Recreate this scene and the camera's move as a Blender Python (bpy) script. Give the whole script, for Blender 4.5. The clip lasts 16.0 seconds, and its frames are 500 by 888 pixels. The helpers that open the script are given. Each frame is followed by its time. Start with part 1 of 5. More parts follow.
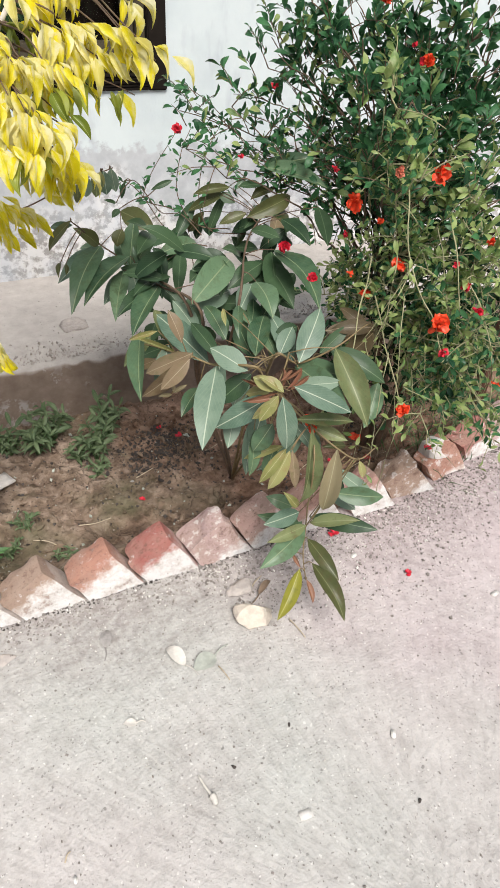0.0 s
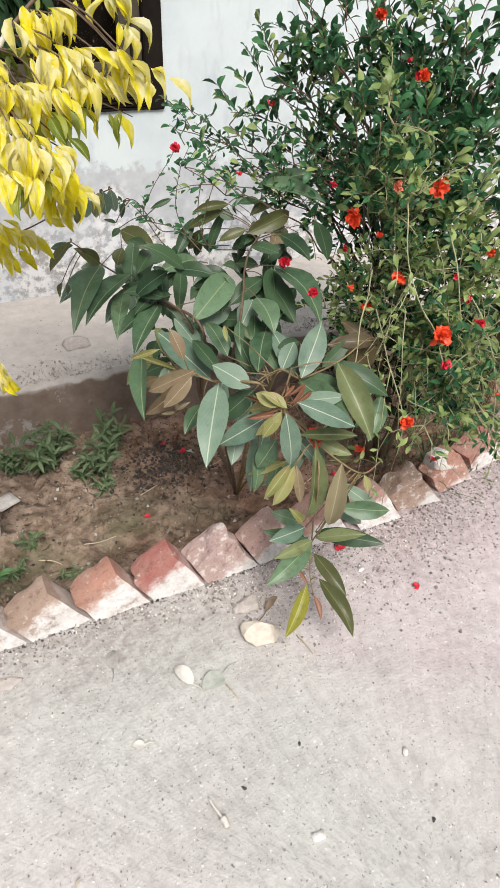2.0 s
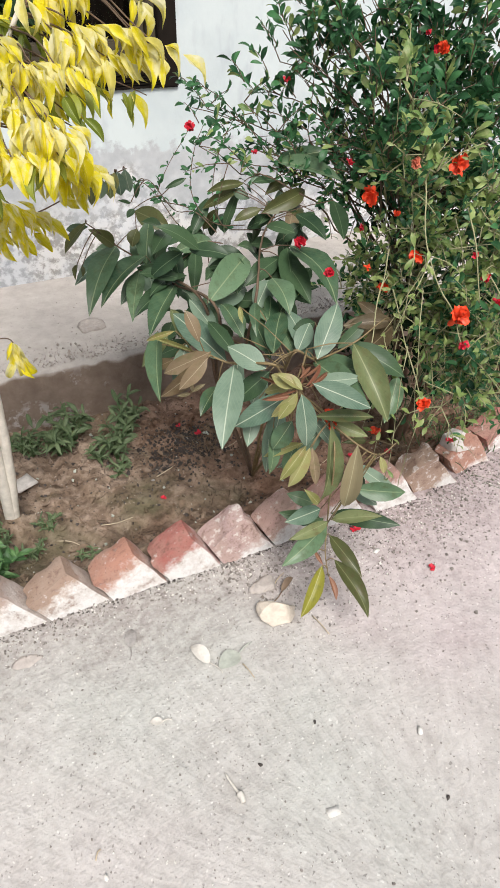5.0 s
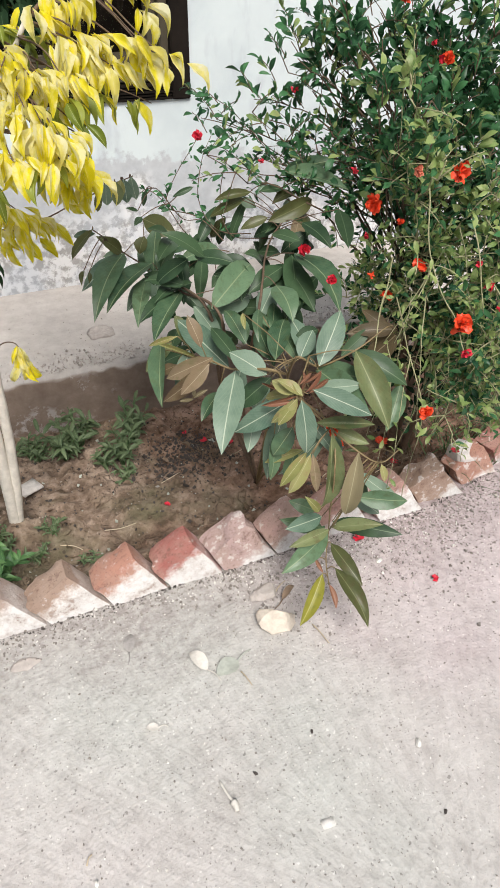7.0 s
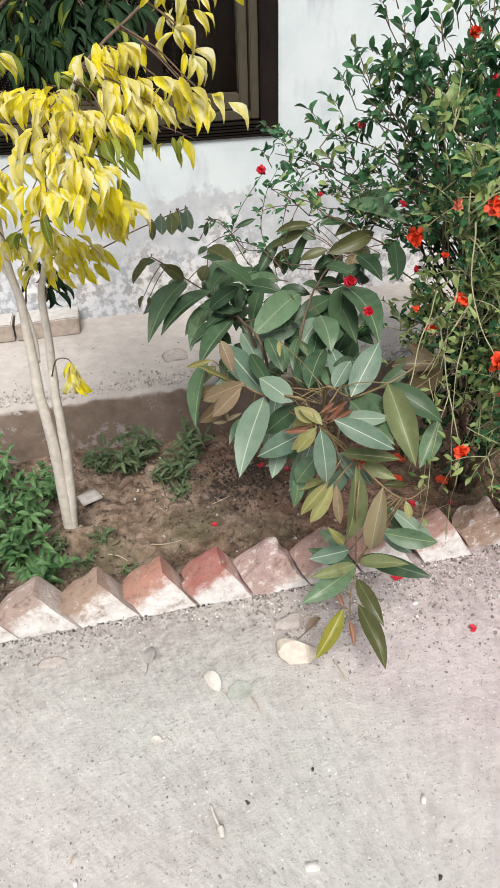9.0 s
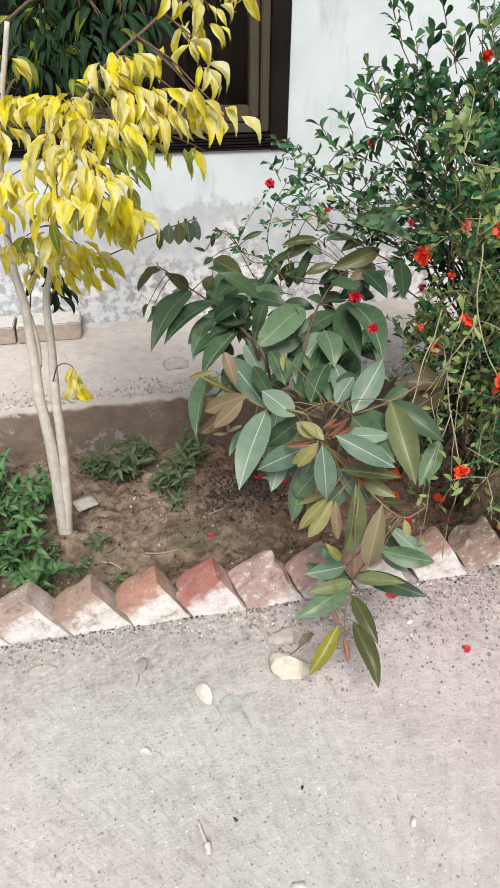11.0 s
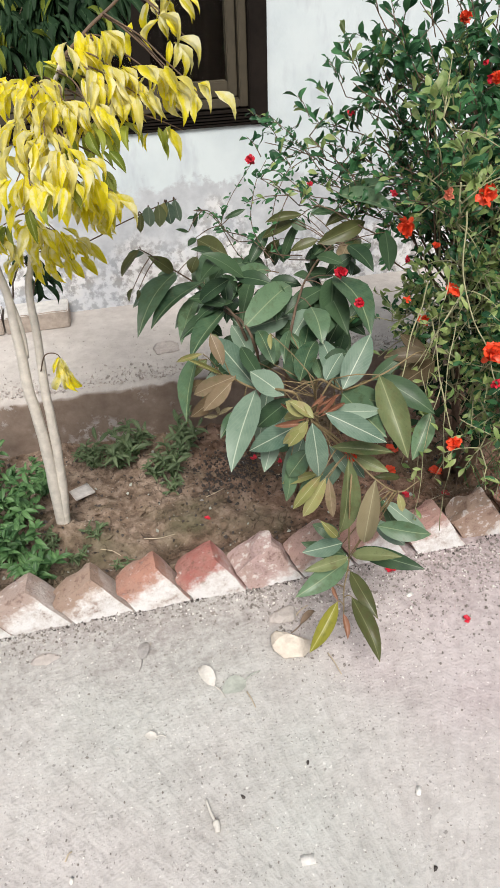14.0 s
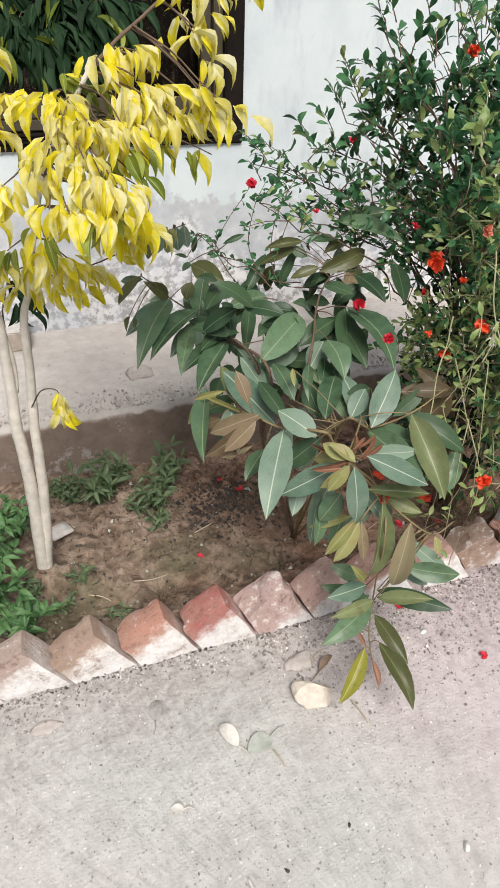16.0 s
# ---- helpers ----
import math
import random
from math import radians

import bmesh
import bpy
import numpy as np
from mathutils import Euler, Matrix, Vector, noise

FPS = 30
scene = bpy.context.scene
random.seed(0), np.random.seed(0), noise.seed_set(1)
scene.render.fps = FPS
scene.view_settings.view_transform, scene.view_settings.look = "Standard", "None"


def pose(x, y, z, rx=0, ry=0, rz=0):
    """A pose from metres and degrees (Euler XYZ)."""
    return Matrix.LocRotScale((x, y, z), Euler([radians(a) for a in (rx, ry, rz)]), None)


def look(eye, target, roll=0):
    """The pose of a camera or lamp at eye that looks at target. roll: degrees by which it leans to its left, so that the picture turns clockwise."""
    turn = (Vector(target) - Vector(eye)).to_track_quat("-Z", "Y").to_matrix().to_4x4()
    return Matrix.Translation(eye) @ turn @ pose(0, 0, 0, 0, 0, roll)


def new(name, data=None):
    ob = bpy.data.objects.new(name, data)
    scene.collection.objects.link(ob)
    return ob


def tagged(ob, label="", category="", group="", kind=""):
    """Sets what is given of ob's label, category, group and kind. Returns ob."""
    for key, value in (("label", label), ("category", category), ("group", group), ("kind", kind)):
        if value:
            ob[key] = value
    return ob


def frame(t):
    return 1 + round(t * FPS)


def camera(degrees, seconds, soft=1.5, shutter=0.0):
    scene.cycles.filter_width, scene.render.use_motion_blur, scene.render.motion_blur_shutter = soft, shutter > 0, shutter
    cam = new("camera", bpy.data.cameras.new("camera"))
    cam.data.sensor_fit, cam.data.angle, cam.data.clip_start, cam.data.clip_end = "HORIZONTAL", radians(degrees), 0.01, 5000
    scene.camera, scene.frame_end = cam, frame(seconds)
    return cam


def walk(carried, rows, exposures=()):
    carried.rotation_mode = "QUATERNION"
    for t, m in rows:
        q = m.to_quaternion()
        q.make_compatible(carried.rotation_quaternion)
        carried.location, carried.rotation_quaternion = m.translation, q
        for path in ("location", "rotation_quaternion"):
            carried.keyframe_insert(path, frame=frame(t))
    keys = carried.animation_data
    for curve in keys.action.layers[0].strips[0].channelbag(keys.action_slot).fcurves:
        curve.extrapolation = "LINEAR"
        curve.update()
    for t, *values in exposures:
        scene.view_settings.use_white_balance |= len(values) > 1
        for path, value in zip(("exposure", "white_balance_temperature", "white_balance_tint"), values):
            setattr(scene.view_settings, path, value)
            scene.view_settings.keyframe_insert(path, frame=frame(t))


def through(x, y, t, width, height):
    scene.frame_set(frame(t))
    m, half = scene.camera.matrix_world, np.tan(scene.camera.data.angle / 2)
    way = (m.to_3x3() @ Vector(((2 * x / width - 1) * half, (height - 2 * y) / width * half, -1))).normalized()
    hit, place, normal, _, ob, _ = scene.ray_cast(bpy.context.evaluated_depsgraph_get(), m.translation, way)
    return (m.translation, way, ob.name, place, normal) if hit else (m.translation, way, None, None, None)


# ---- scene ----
cam = camera(42.6, 16.0, soft=1.0)
PATH = [
    (0, (-0.528, -0.066, 1.269), (0.185, 1.311, 0.005), 4.2),
    (0.5, (-0.525, -0.066, 1.275), (0.187, 1.343, 0.047), 3.9),
    (1, (-0.52, -0.063, 1.273), (0.196, 1.328, 0.027), 3.5),
    (1.5, (-0.522, -0.059, 1.271), (0.184, 1.333, 0.021), 3.4),
    (2, (-0.524, -0.058, 1.273), (0.186, 1.346, 0.038), 2.7),
    (2.5, (-0.52, -0.059, 1.272), (0.182, 1.344, 0.032), 3.2),
    (3, (-0.523, -0.058, 1.271), (0.138, 1.365, 0.03), 2.5),
    (3.2, (-0.524, -0.055, 1.272), (0.126, 1.351, 0.008), 2.3),
    (5.3, (-0.525, -0.06, 1.274), (0.124, 1.331, -0.008), 1.4),
    (5.5, (-0.522, -0.065, 1.268), (0.114, 1.343, -0.002), 1.1),
    (6, (-0.52, -0.068, 1.266), (0.107, 1.343, -0.005), 1.0),
    (6.5, (-0.516, -0.073, 1.262), (0.098, 1.333, -0.022), 0.9),
    (7, (-0.502, -0.076, 1.265), (0.119, 1.353, 0.011), 1.3),
    (7.5, (-0.424, -0.087, 1.271), (0.216, 1.373, 0.063), 1.5),
    (8, (-0.355, -0.124, 1.277), (0.06, 1.397, 0.046), -0.1),
    (8.5, (-0.347, -0.139, 1.267), (-0.069, 1.424, 0.051), -3.0),
    (8.7, (-0.339, -0.146, 1.264), (-0.048, 1.436, 0.076), -2.7),
    (11, (-0.349, -0.136, 1.268), (-0.02, 1.463, 0.113), 0.4),
    (11.5, (-0.345, -0.131, 1.263), (-0.021, 1.433, 0.06), -0.7),
    (12, (-0.339, -0.132, 1.267), (-0.021, 1.433, 0.064), -1.1),
    (12.5, (-0.335, -0.136, 1.266), (0.022, 1.438, 0.085), -1.3),
    (13, (-0.328, -0.138, 1.265), (0.051, 1.417, 0.066), -1.8),
    (13.5, (-0.316, -0.145, 1.269), (0.087, 1.413, 0.081), -2.0),
    (14, (-0.33, -0.134, 1.266), (-0.009, 1.43, 0.061), -2.3),
    (14.5, (-0.341, -0.122, 1.265), (-0.022, 1.453, 0.074), -2.0),
    (15, (-0.37, -0.086, 1.262), (0.015, 1.464, 0.058), 0.0),
    (15.5, (-0.441, -0.026, 1.276), (0.077, 1.541, 0.147), 1.9),
    (16, (-0.506, 0.023, 1.27), (0.059, 1.535, 0.09), 2.1),
]
walk(cam, [(t, look(eye, target, roll)) for t, eye, target, roll in PATH], [(0, 0.29), (3, 0.28), (8, 0.24), (12, 0.21), (16, 0.20)])

# ---- world and light ----
SUN_EL, SUN_AZ = 56.0, 188.0
world = bpy.data.worlds.new("world")
scene.world = world
world.use_nodes = True
wn = world.node_tree
sky = wn.nodes.new("ShaderNodeTexSky")
sky.sky_type, sky.sun_disc = "NISHITA", False
sky.sun_elevation, sky.sun_rotation = radians(SUN_EL), radians(SUN_AZ)
sky.air_density, sky.dust_density, sky.ozone_density = 1.0, 4.0, 1.0
wn.nodes["Background"].inputs["Strength"].default_value = 0.064
wn.links.new(sky.outputs["Color"], wn.nodes["Background"].inputs["Color"])
sun = new("sun", bpy.data.lights.new("sun", "SUN"))
sun.data.energy, sun.data.angle, sun.data.color = 3.45, radians(27), (1.0, 0.97, 0.925)
az, el = radians(SUN_AZ), radians(SUN_EL)
sun.matrix_world = look((math.sin(az) * 20 * math.cos(el), math.cos(az) * 20 * math.cos(el), 20 * math.sin(el)), (0, 1, 0))


# ---- materials ----
def material(name, rough=0.7, spec=0.5):
    m = bpy.data.materials.new(name)
    m.use_nodes = True
    b = m.node_tree.nodes["Principled BSDF"]
    b.inputs["Roughness"].default_value = rough
    b.inputs["Specular IOR Level"].default_value = spec
    return m, m.node_tree, b


def node(nt, kind, **values):
    n = nt.nodes.new(kind)
    for k, v in values.items():
        n.inputs[k.replace("_", " ")].default_value = v
    return n


def noise_of(nt, vec, scale, detail=4.0, rough=0.6):
    n = node(nt, "ShaderNodeTexNoise", Scale=scale, Detail=detail, Roughness=rough)
    nt.links.new(vec, n.inputs["Vector"])
    return n.outputs["Fac"]


def ramp(nt, fac, *stops):
    n = nt.nodes.new("ShaderNodeValToRGB")
    while len(n.color_ramp.elements) < len(stops):
        n.color_ramp.elements.new(1.0)
    for e, (p, c) in zip(n.color_ramp.elements, stops):
        e.position = p
        e.color = (*c, 1) if len(c) == 3 else (c[0], c[0], c[0], 1)
    nt.links.new(fac, n.inputs["Fac"])
    return n.outputs["Color"]


def mix(nt, fac, a, b, mode="MIX"):
    n = nt.nodes.new("ShaderNodeMix")
    n.data_type, n.blend_type = "RGBA", mode
    for i, v in ((0, fac), (6, a), (7, b)):
        if hasattr(v, "is_linked"):
            nt.links.new(v, n.inputs[i])
        elif i:
            n.inputs[i].default_value = (*v, 1)
        else:
            n.inputs[i].default_value = v
    return n.outputs[2]


def calc(nt, op, a, b=0.0, c=0.0, clamp=False):
    n = nt.nodes.new("ShaderNodeMath")
    n.operation, n.use_clamp = op, clamp
    for i, v in enumerate((a, b, c)):
        if hasattr(v, "is_linked"):
            nt.links.new(v, n.inputs[i])
        else:
            n.inputs[i].default_value = v
    return n.outputs[0]


def bump(nt, b, height, strength=0.5, distance=0.01):
    n = node(nt, "ShaderNodeBump", Strength=strength, Distance=distance)
    nt.links.new(height, n.inputs["Height"])
    nt.links.new(n.outputs["Normal"], b.inputs["Normal"])


def coords(nt, kind="Object"):
    return nt.nodes.new("ShaderNodeTexCoord").outputs[kind]


def place(nt):
    return nt.nodes.new("ShaderNodeNewGeometry").outputs["Position"]


def xyz(nt, vec):
    n = nt.nodes.new("ShaderNodeSeparateXYZ")
    nt.links.new(vec, n.inputs[0])
    return n.outputs


def colour(nt, b, c):
    nt.links.new(c, b.inputs["Base Color"])


def plain(name, c, rough=0.6, scale=60.0, spread=0.35, bumpy=0.3, metal=0.0, spec=0.5):
    """A surface of one colour with fine grain and broader blotches."""
    m, nt, b = material(name, rough, spec)
    p = place(nt)
    dark = tuple(v * (1 - spread) for v in c)
    light = tuple(min(1.0, v * (1 + spread)) for v in c)
    fine = noise_of(nt, p, scale)
    broad = noise_of(nt, p, scale * 0.13)
    col = mix(nt, 0.5, ramp(nt, fine, (0.3, dark), (0.7, light)), ramp(nt, broad, (0.3, dark), (0.7, light)))
    colour(nt, b, col)
    b.inputs["Metallic"].default_value = metal
    bump(nt, b, fine, bumpy, 0.004)
    return m


def specks(nt, p, scale, size, share):
    """Scattered round grains: 1 inside a grain."""
    v = node(nt, "ShaderNodeTexVoronoi", Scale=scale, Randomness=1.0)
    wob = node(nt, "ShaderNodeTexNoise", Scale=scale * 1.3, Detail=2.0)
    nt.links.new(p, wob.inputs["Vector"])
    off = nt.nodes.new("ShaderNodeVectorMath")
    off.operation = "MULTIPLY_ADD"
    off.inputs[1].default_value = (0.9 / scale, 0.9 / scale, 0.9 / scale)
    nt.links.new(wob.outputs["Color"], off.inputs[0])
    nt.links.new(p, off.inputs[2])
    nt.links.new(off.outputs[0], v.inputs["Vector"])
    spot = ramp(nt, v.outputs["Distance"], (size * 0.6, (1.0,)), (size, (0.0,)))
    some = ramp(nt, xyz(nt, v.outputs["Color"])[0], (1 - share, (0.0,)), (1 - share + 0.02, (1.0,)))
    return calc(nt, "MULTIPLY", spot, some)


def road_material():
    m, nt, b = material("road_dust_camera_tint", 0.92, 0.2)
    p = place(nt)
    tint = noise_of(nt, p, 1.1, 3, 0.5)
    broad = noise_of(nt, p, 3.4, 5, 0.6)
    patch = noise_of(nt, p, 11, 6, 0.65)
    mid = noise_of(nt, p, 42, 7, 0.7)
    grain = noise_of(nt, p, 150, 3, 0.6)
    # greenish left to pink right: the camera's colour cast, painted into the lane
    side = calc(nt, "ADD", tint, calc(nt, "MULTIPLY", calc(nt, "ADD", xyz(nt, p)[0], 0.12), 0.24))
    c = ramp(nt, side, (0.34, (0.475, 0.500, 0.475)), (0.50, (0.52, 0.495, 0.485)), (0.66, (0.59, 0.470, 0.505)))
    c = mix(nt, 0.46, c, ramp(nt, broad, (0.36, (0.37, 0.34, 0.32)), (0.5, (0.52, 0.505, 0.48)), (0.66, (0.66, 0.65, 0.62))))
    c = mix(nt, 0.34, c, ramp(nt, patch, (0.33, (0.36, 0.325, 0.31)), (0.5, (0.55, 0.535, 0.515)), (0.68, (0.70, 0.69, 0.67))))
    c = mix(nt, 0.34, c, ramp(nt, mid, (0.34, (0.30, 0.275, 0.26)), (0.5, (0.57, 0.545, 0.525)), (0.66, (0.72, 0.70, 0.675))))
    c = mix(nt, ramp(nt, grain, (0.28, (0.28,)), (0.40, (0.0,))), c, (0.26, 0.24, 0.23))
    c = mix(nt, calc(nt, "MULTIPLY", specks(nt, p, 75.0, 0.24, 0.16), 0.6), c, (0.17, 0.155, 0.145))
    c = mix(nt, calc(nt, "MULTIPLY", specks(nt, p, 130.0, 0.30, 0.26), 0.5), c, (0.19, 0.175, 0.165))
    c = mix(nt, calc(nt, "MULTIPLY", specks(nt, p, 100.0, 0.27, 0.20), 0.6), c, (0.80, 0.79, 0.76))
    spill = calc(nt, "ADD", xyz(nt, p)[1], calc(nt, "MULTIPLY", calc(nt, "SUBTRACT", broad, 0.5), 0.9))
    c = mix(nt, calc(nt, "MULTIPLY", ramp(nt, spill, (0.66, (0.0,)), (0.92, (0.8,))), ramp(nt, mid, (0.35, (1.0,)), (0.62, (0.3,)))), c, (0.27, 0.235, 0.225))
    # that camera cast once more, multiplied over grain, specks and dirt
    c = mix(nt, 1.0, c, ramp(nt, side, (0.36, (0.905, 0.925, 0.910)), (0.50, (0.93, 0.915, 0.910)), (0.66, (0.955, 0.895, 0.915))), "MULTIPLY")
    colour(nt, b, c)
    lumps = noise_of(nt, p, 85, 2, 0.45)
    bump(nt, b, calc(nt, "ADD", calc(nt, "MULTIPLY", patch, 1.2), calc(nt, "ADD", calc(nt, "MULTIPLY", mid, 0.5), calc(nt, "MULTIPLY", lumps, 0.55))), 0.75, 0.008)
    return m


def soil_material():
    """Trodden earth: crusted and cracked, with crumbs, rotting litter and a green film in places."""
    m, nt, b = material("soil", 0.95, 0.12)
    p = place(nt)
    broad, mid, fine = noise_of(nt, p, 5.5, 5, 0.6), noise_of(nt, p, 24, 6, 0.62), noise_of(nt, p, 110, 4, 0.65)
    c = ramp(nt, broad, (0.36, (0.105, 0.075, 0.056)), (0.5, (0.205, 0.155, 0.118)), (0.64, (0.345, 0.272, 0.222)))
    c = mix(nt, 0.5, c, ramp(nt, mid, (0.38, (0.070, 0.050, 0.037)), (0.5, (0.215, 0.160, 0.125)), (0.62, (0.40, 0.325, 0.27))))
    red = ramp(nt, calc(nt, "ADD", calc(nt, "MULTIPLY", xyz(nt, p)[0], 0.5), noise_of(nt, p, 2.3, 4)), (0.32, (0.0,)), (0.62, (0.75,)))
    c = mix(nt, red, c, (1.0, 0.78, 0.72), "MULTIPLY")
    c = mix(nt, 1.0, c, (1.04, 1.0, 0.96), "MULTIPLY")
    film = ramp(nt, noise_of(nt, p, 3.1, 4), (0.50, (0.0,)), (0.66, (0.55,)))
    c = mix(nt, film, c, (0.120, 0.125, 0.070))
    bent = nt.nodes.new("ShaderNodeVectorMath")
    bent.operation = "ADD"
    nt.links.new(p, bent.inputs[0])
    warp = node(nt, "ShaderNodeTexNoise", Scale=14.0, Detail=3.0)
    nt.links.new(p, warp.inputs["Vector"])
    small = nt.nodes.new("ShaderNodeVectorMath")
    small.operation = "SCALE"
    small.inputs["Scale"].default_value = 0.09
    nt.links.new(warp.outputs["Color"], small.inputs[0])
    nt.links.new(small.outputs[0], bent.inputs[1])
    cells = node(nt, "ShaderNodeTexVoronoi", Scale=9.0)
    cells.feature = "DISTANCE_TO_EDGE"
    nt.links.new(bent.outputs[0], cells.inputs["Vector"])
    crack = calc(nt, "MULTIPLY", ramp(nt, cells.outputs["Distance"], (0.003, (1.0,)), (0.022, (0.0,))), ramp(nt, broad, (0.48, (0.0,)), (0.60, (1.0,))))
    c = mix(nt, calc(nt, "MULTIPLY", crack, 0.45), c, (0.08, 0.058, 0.046))
    c = mix(nt, ramp(nt, fine, (0.30, (0.7,)), (0.42, (0.0,))), c, (0.06, 0.044, 0.035))
    c = mix(nt, calc(nt, "MULTIPLY", specks(nt, p, 60.0, 0.28, 0.16), 0.75), c, (0.055, 0.042, 0.034))
    c = mix(nt, calc(nt, "MULTIPLY", specks(nt, p, 85.0, 0.25, 0.10), 0.6), c, (0.50, 0.44, 0.39))
    colour(nt, b, c)
    h = calc(nt, "ADD", calc(nt, "MULTIPLY", mid, 1.5), calc(nt, "MULTIPLY", fine, 0.35))
    bump(nt, b, calc(nt, "SUBTRACT", h, calc(nt, "MULTIPLY", crack, 0.35)), 0.9, 0.012)
    return m


def wall_material():
    """Limewash on plaster, greyed by damp towards the foot, where it peels."""
    m, nt, b = material("limewashed_plaster", 0.9, 0.25)
    p = place(nt)
    z = xyz(nt, p)[2]
    broad, mid, fine = noise_of(nt, p, 3.5, 4), noise_of(nt, p, 13, 6, 0.65), noise_of(nt, p, 90, 4)
    white = mix(nt, ramp(nt, broad, (0.42, (0.0,)), (0.62, (1.0,))), (0.66, 0.725, 0.735), (0.58, 0.645, 0.665))
    stretched = nt.nodes.new("ShaderNodeMapping")
    stretched.inputs["Scale"].default_value = (9.0, 9.0, 3.0)
    nt.links.new(p, stretched.inputs["Vector"])
    streak = noise_of(nt, stretched.outputs[0], 1.0, 4)
    white = mix(nt, ramp(nt, streak, (0.56, (0.0,)), (0.70, (0.6,))), white, (0.44, 0.47, 0.52))
    edge = calc(nt, "ADD", z, calc(nt, "MULTIPLY", calc(nt, "SUBTRACT", mid, 0.5), 0.22))
    grey = ramp(nt, mid, (0.35, (0.44, 0.46, 0.485)), (0.65, (0.57, 0.59, 0.61)))
    damp = ramp(nt, edge, (0.585, (1.0,)), (0.61, (0.0,)))
    c = mix(nt, damp, white, grey)
    peel_edge = calc(nt, "ADD", z, calc(nt, "MULTIPLY", calc(nt, "SUBTRACT", broad, 0.5), 0.6))
    peel = ramp(nt, peel_edge, (0.36, (1.0,)), (0.46, (0.0,)))
    patch = ramp(nt, noise_of(nt, p, 26, 6, 0.7), (0.44, (0.0,)), (0.54, (1.0,)))
    blue = ramp(nt, noise_of(nt, p, 6, 5, 0.6), (0.42, (0.0,)), (0.58, (1.0,)))
    low = mix(nt, patch, mix(nt, blue, (0.38, 0.365, 0.35), (0.41, 0.43, 0.46)), mix(nt, blue, (0.76, 0.755, 0.75), (0.66, 0.68, 0.71)))
    c = mix(nt, peel, c, low)
    colour(nt, b, c)
    bump(nt, b, calc(nt, "ADD", calc(nt, "MULTIPLY", mid, 0.8), calc(nt, "ADD", calc(nt, "MULTIPLY", fine, 0.2), calc(nt, "MULTIPLY", calc(nt, "MULTIPLY", patch, peel), 0.5))), 0.35, 0.012)
    return m


def ledge_material():
    m, nt, b = material("ledge_cement", 0.93, 0.2)
    p = place(nt)
    g = nt.nodes.new("ShaderNodeNewGeometry")
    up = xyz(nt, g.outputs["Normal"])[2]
    z = xyz(nt, p)[2]
    broad, mid, fine = noise_of(nt, p, 4.5, 4), noise_of(nt, p, 22, 5, 0.65), noise_of(nt, p, 150, 4, 0.7)
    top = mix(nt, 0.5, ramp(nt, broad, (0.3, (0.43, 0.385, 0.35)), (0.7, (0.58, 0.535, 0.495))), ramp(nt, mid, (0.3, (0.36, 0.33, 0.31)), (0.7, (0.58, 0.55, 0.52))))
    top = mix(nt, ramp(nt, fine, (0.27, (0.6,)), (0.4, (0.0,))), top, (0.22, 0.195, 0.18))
    # front: dirty brown, with the weaker light on upright faces darkened in too
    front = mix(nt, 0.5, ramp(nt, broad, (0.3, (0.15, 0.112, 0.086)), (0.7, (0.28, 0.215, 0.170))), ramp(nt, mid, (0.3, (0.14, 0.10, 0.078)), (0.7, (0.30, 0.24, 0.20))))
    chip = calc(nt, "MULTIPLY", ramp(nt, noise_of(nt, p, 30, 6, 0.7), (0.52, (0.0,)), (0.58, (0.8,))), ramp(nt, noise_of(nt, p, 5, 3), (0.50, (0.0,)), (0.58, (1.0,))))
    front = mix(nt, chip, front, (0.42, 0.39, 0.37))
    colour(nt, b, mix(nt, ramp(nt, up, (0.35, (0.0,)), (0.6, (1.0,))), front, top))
    bump(nt, b, calc(nt, "ADD", mid, calc(nt, "MULTIPLY", fine, 0.4)), 0.6, 0.008)
    return m


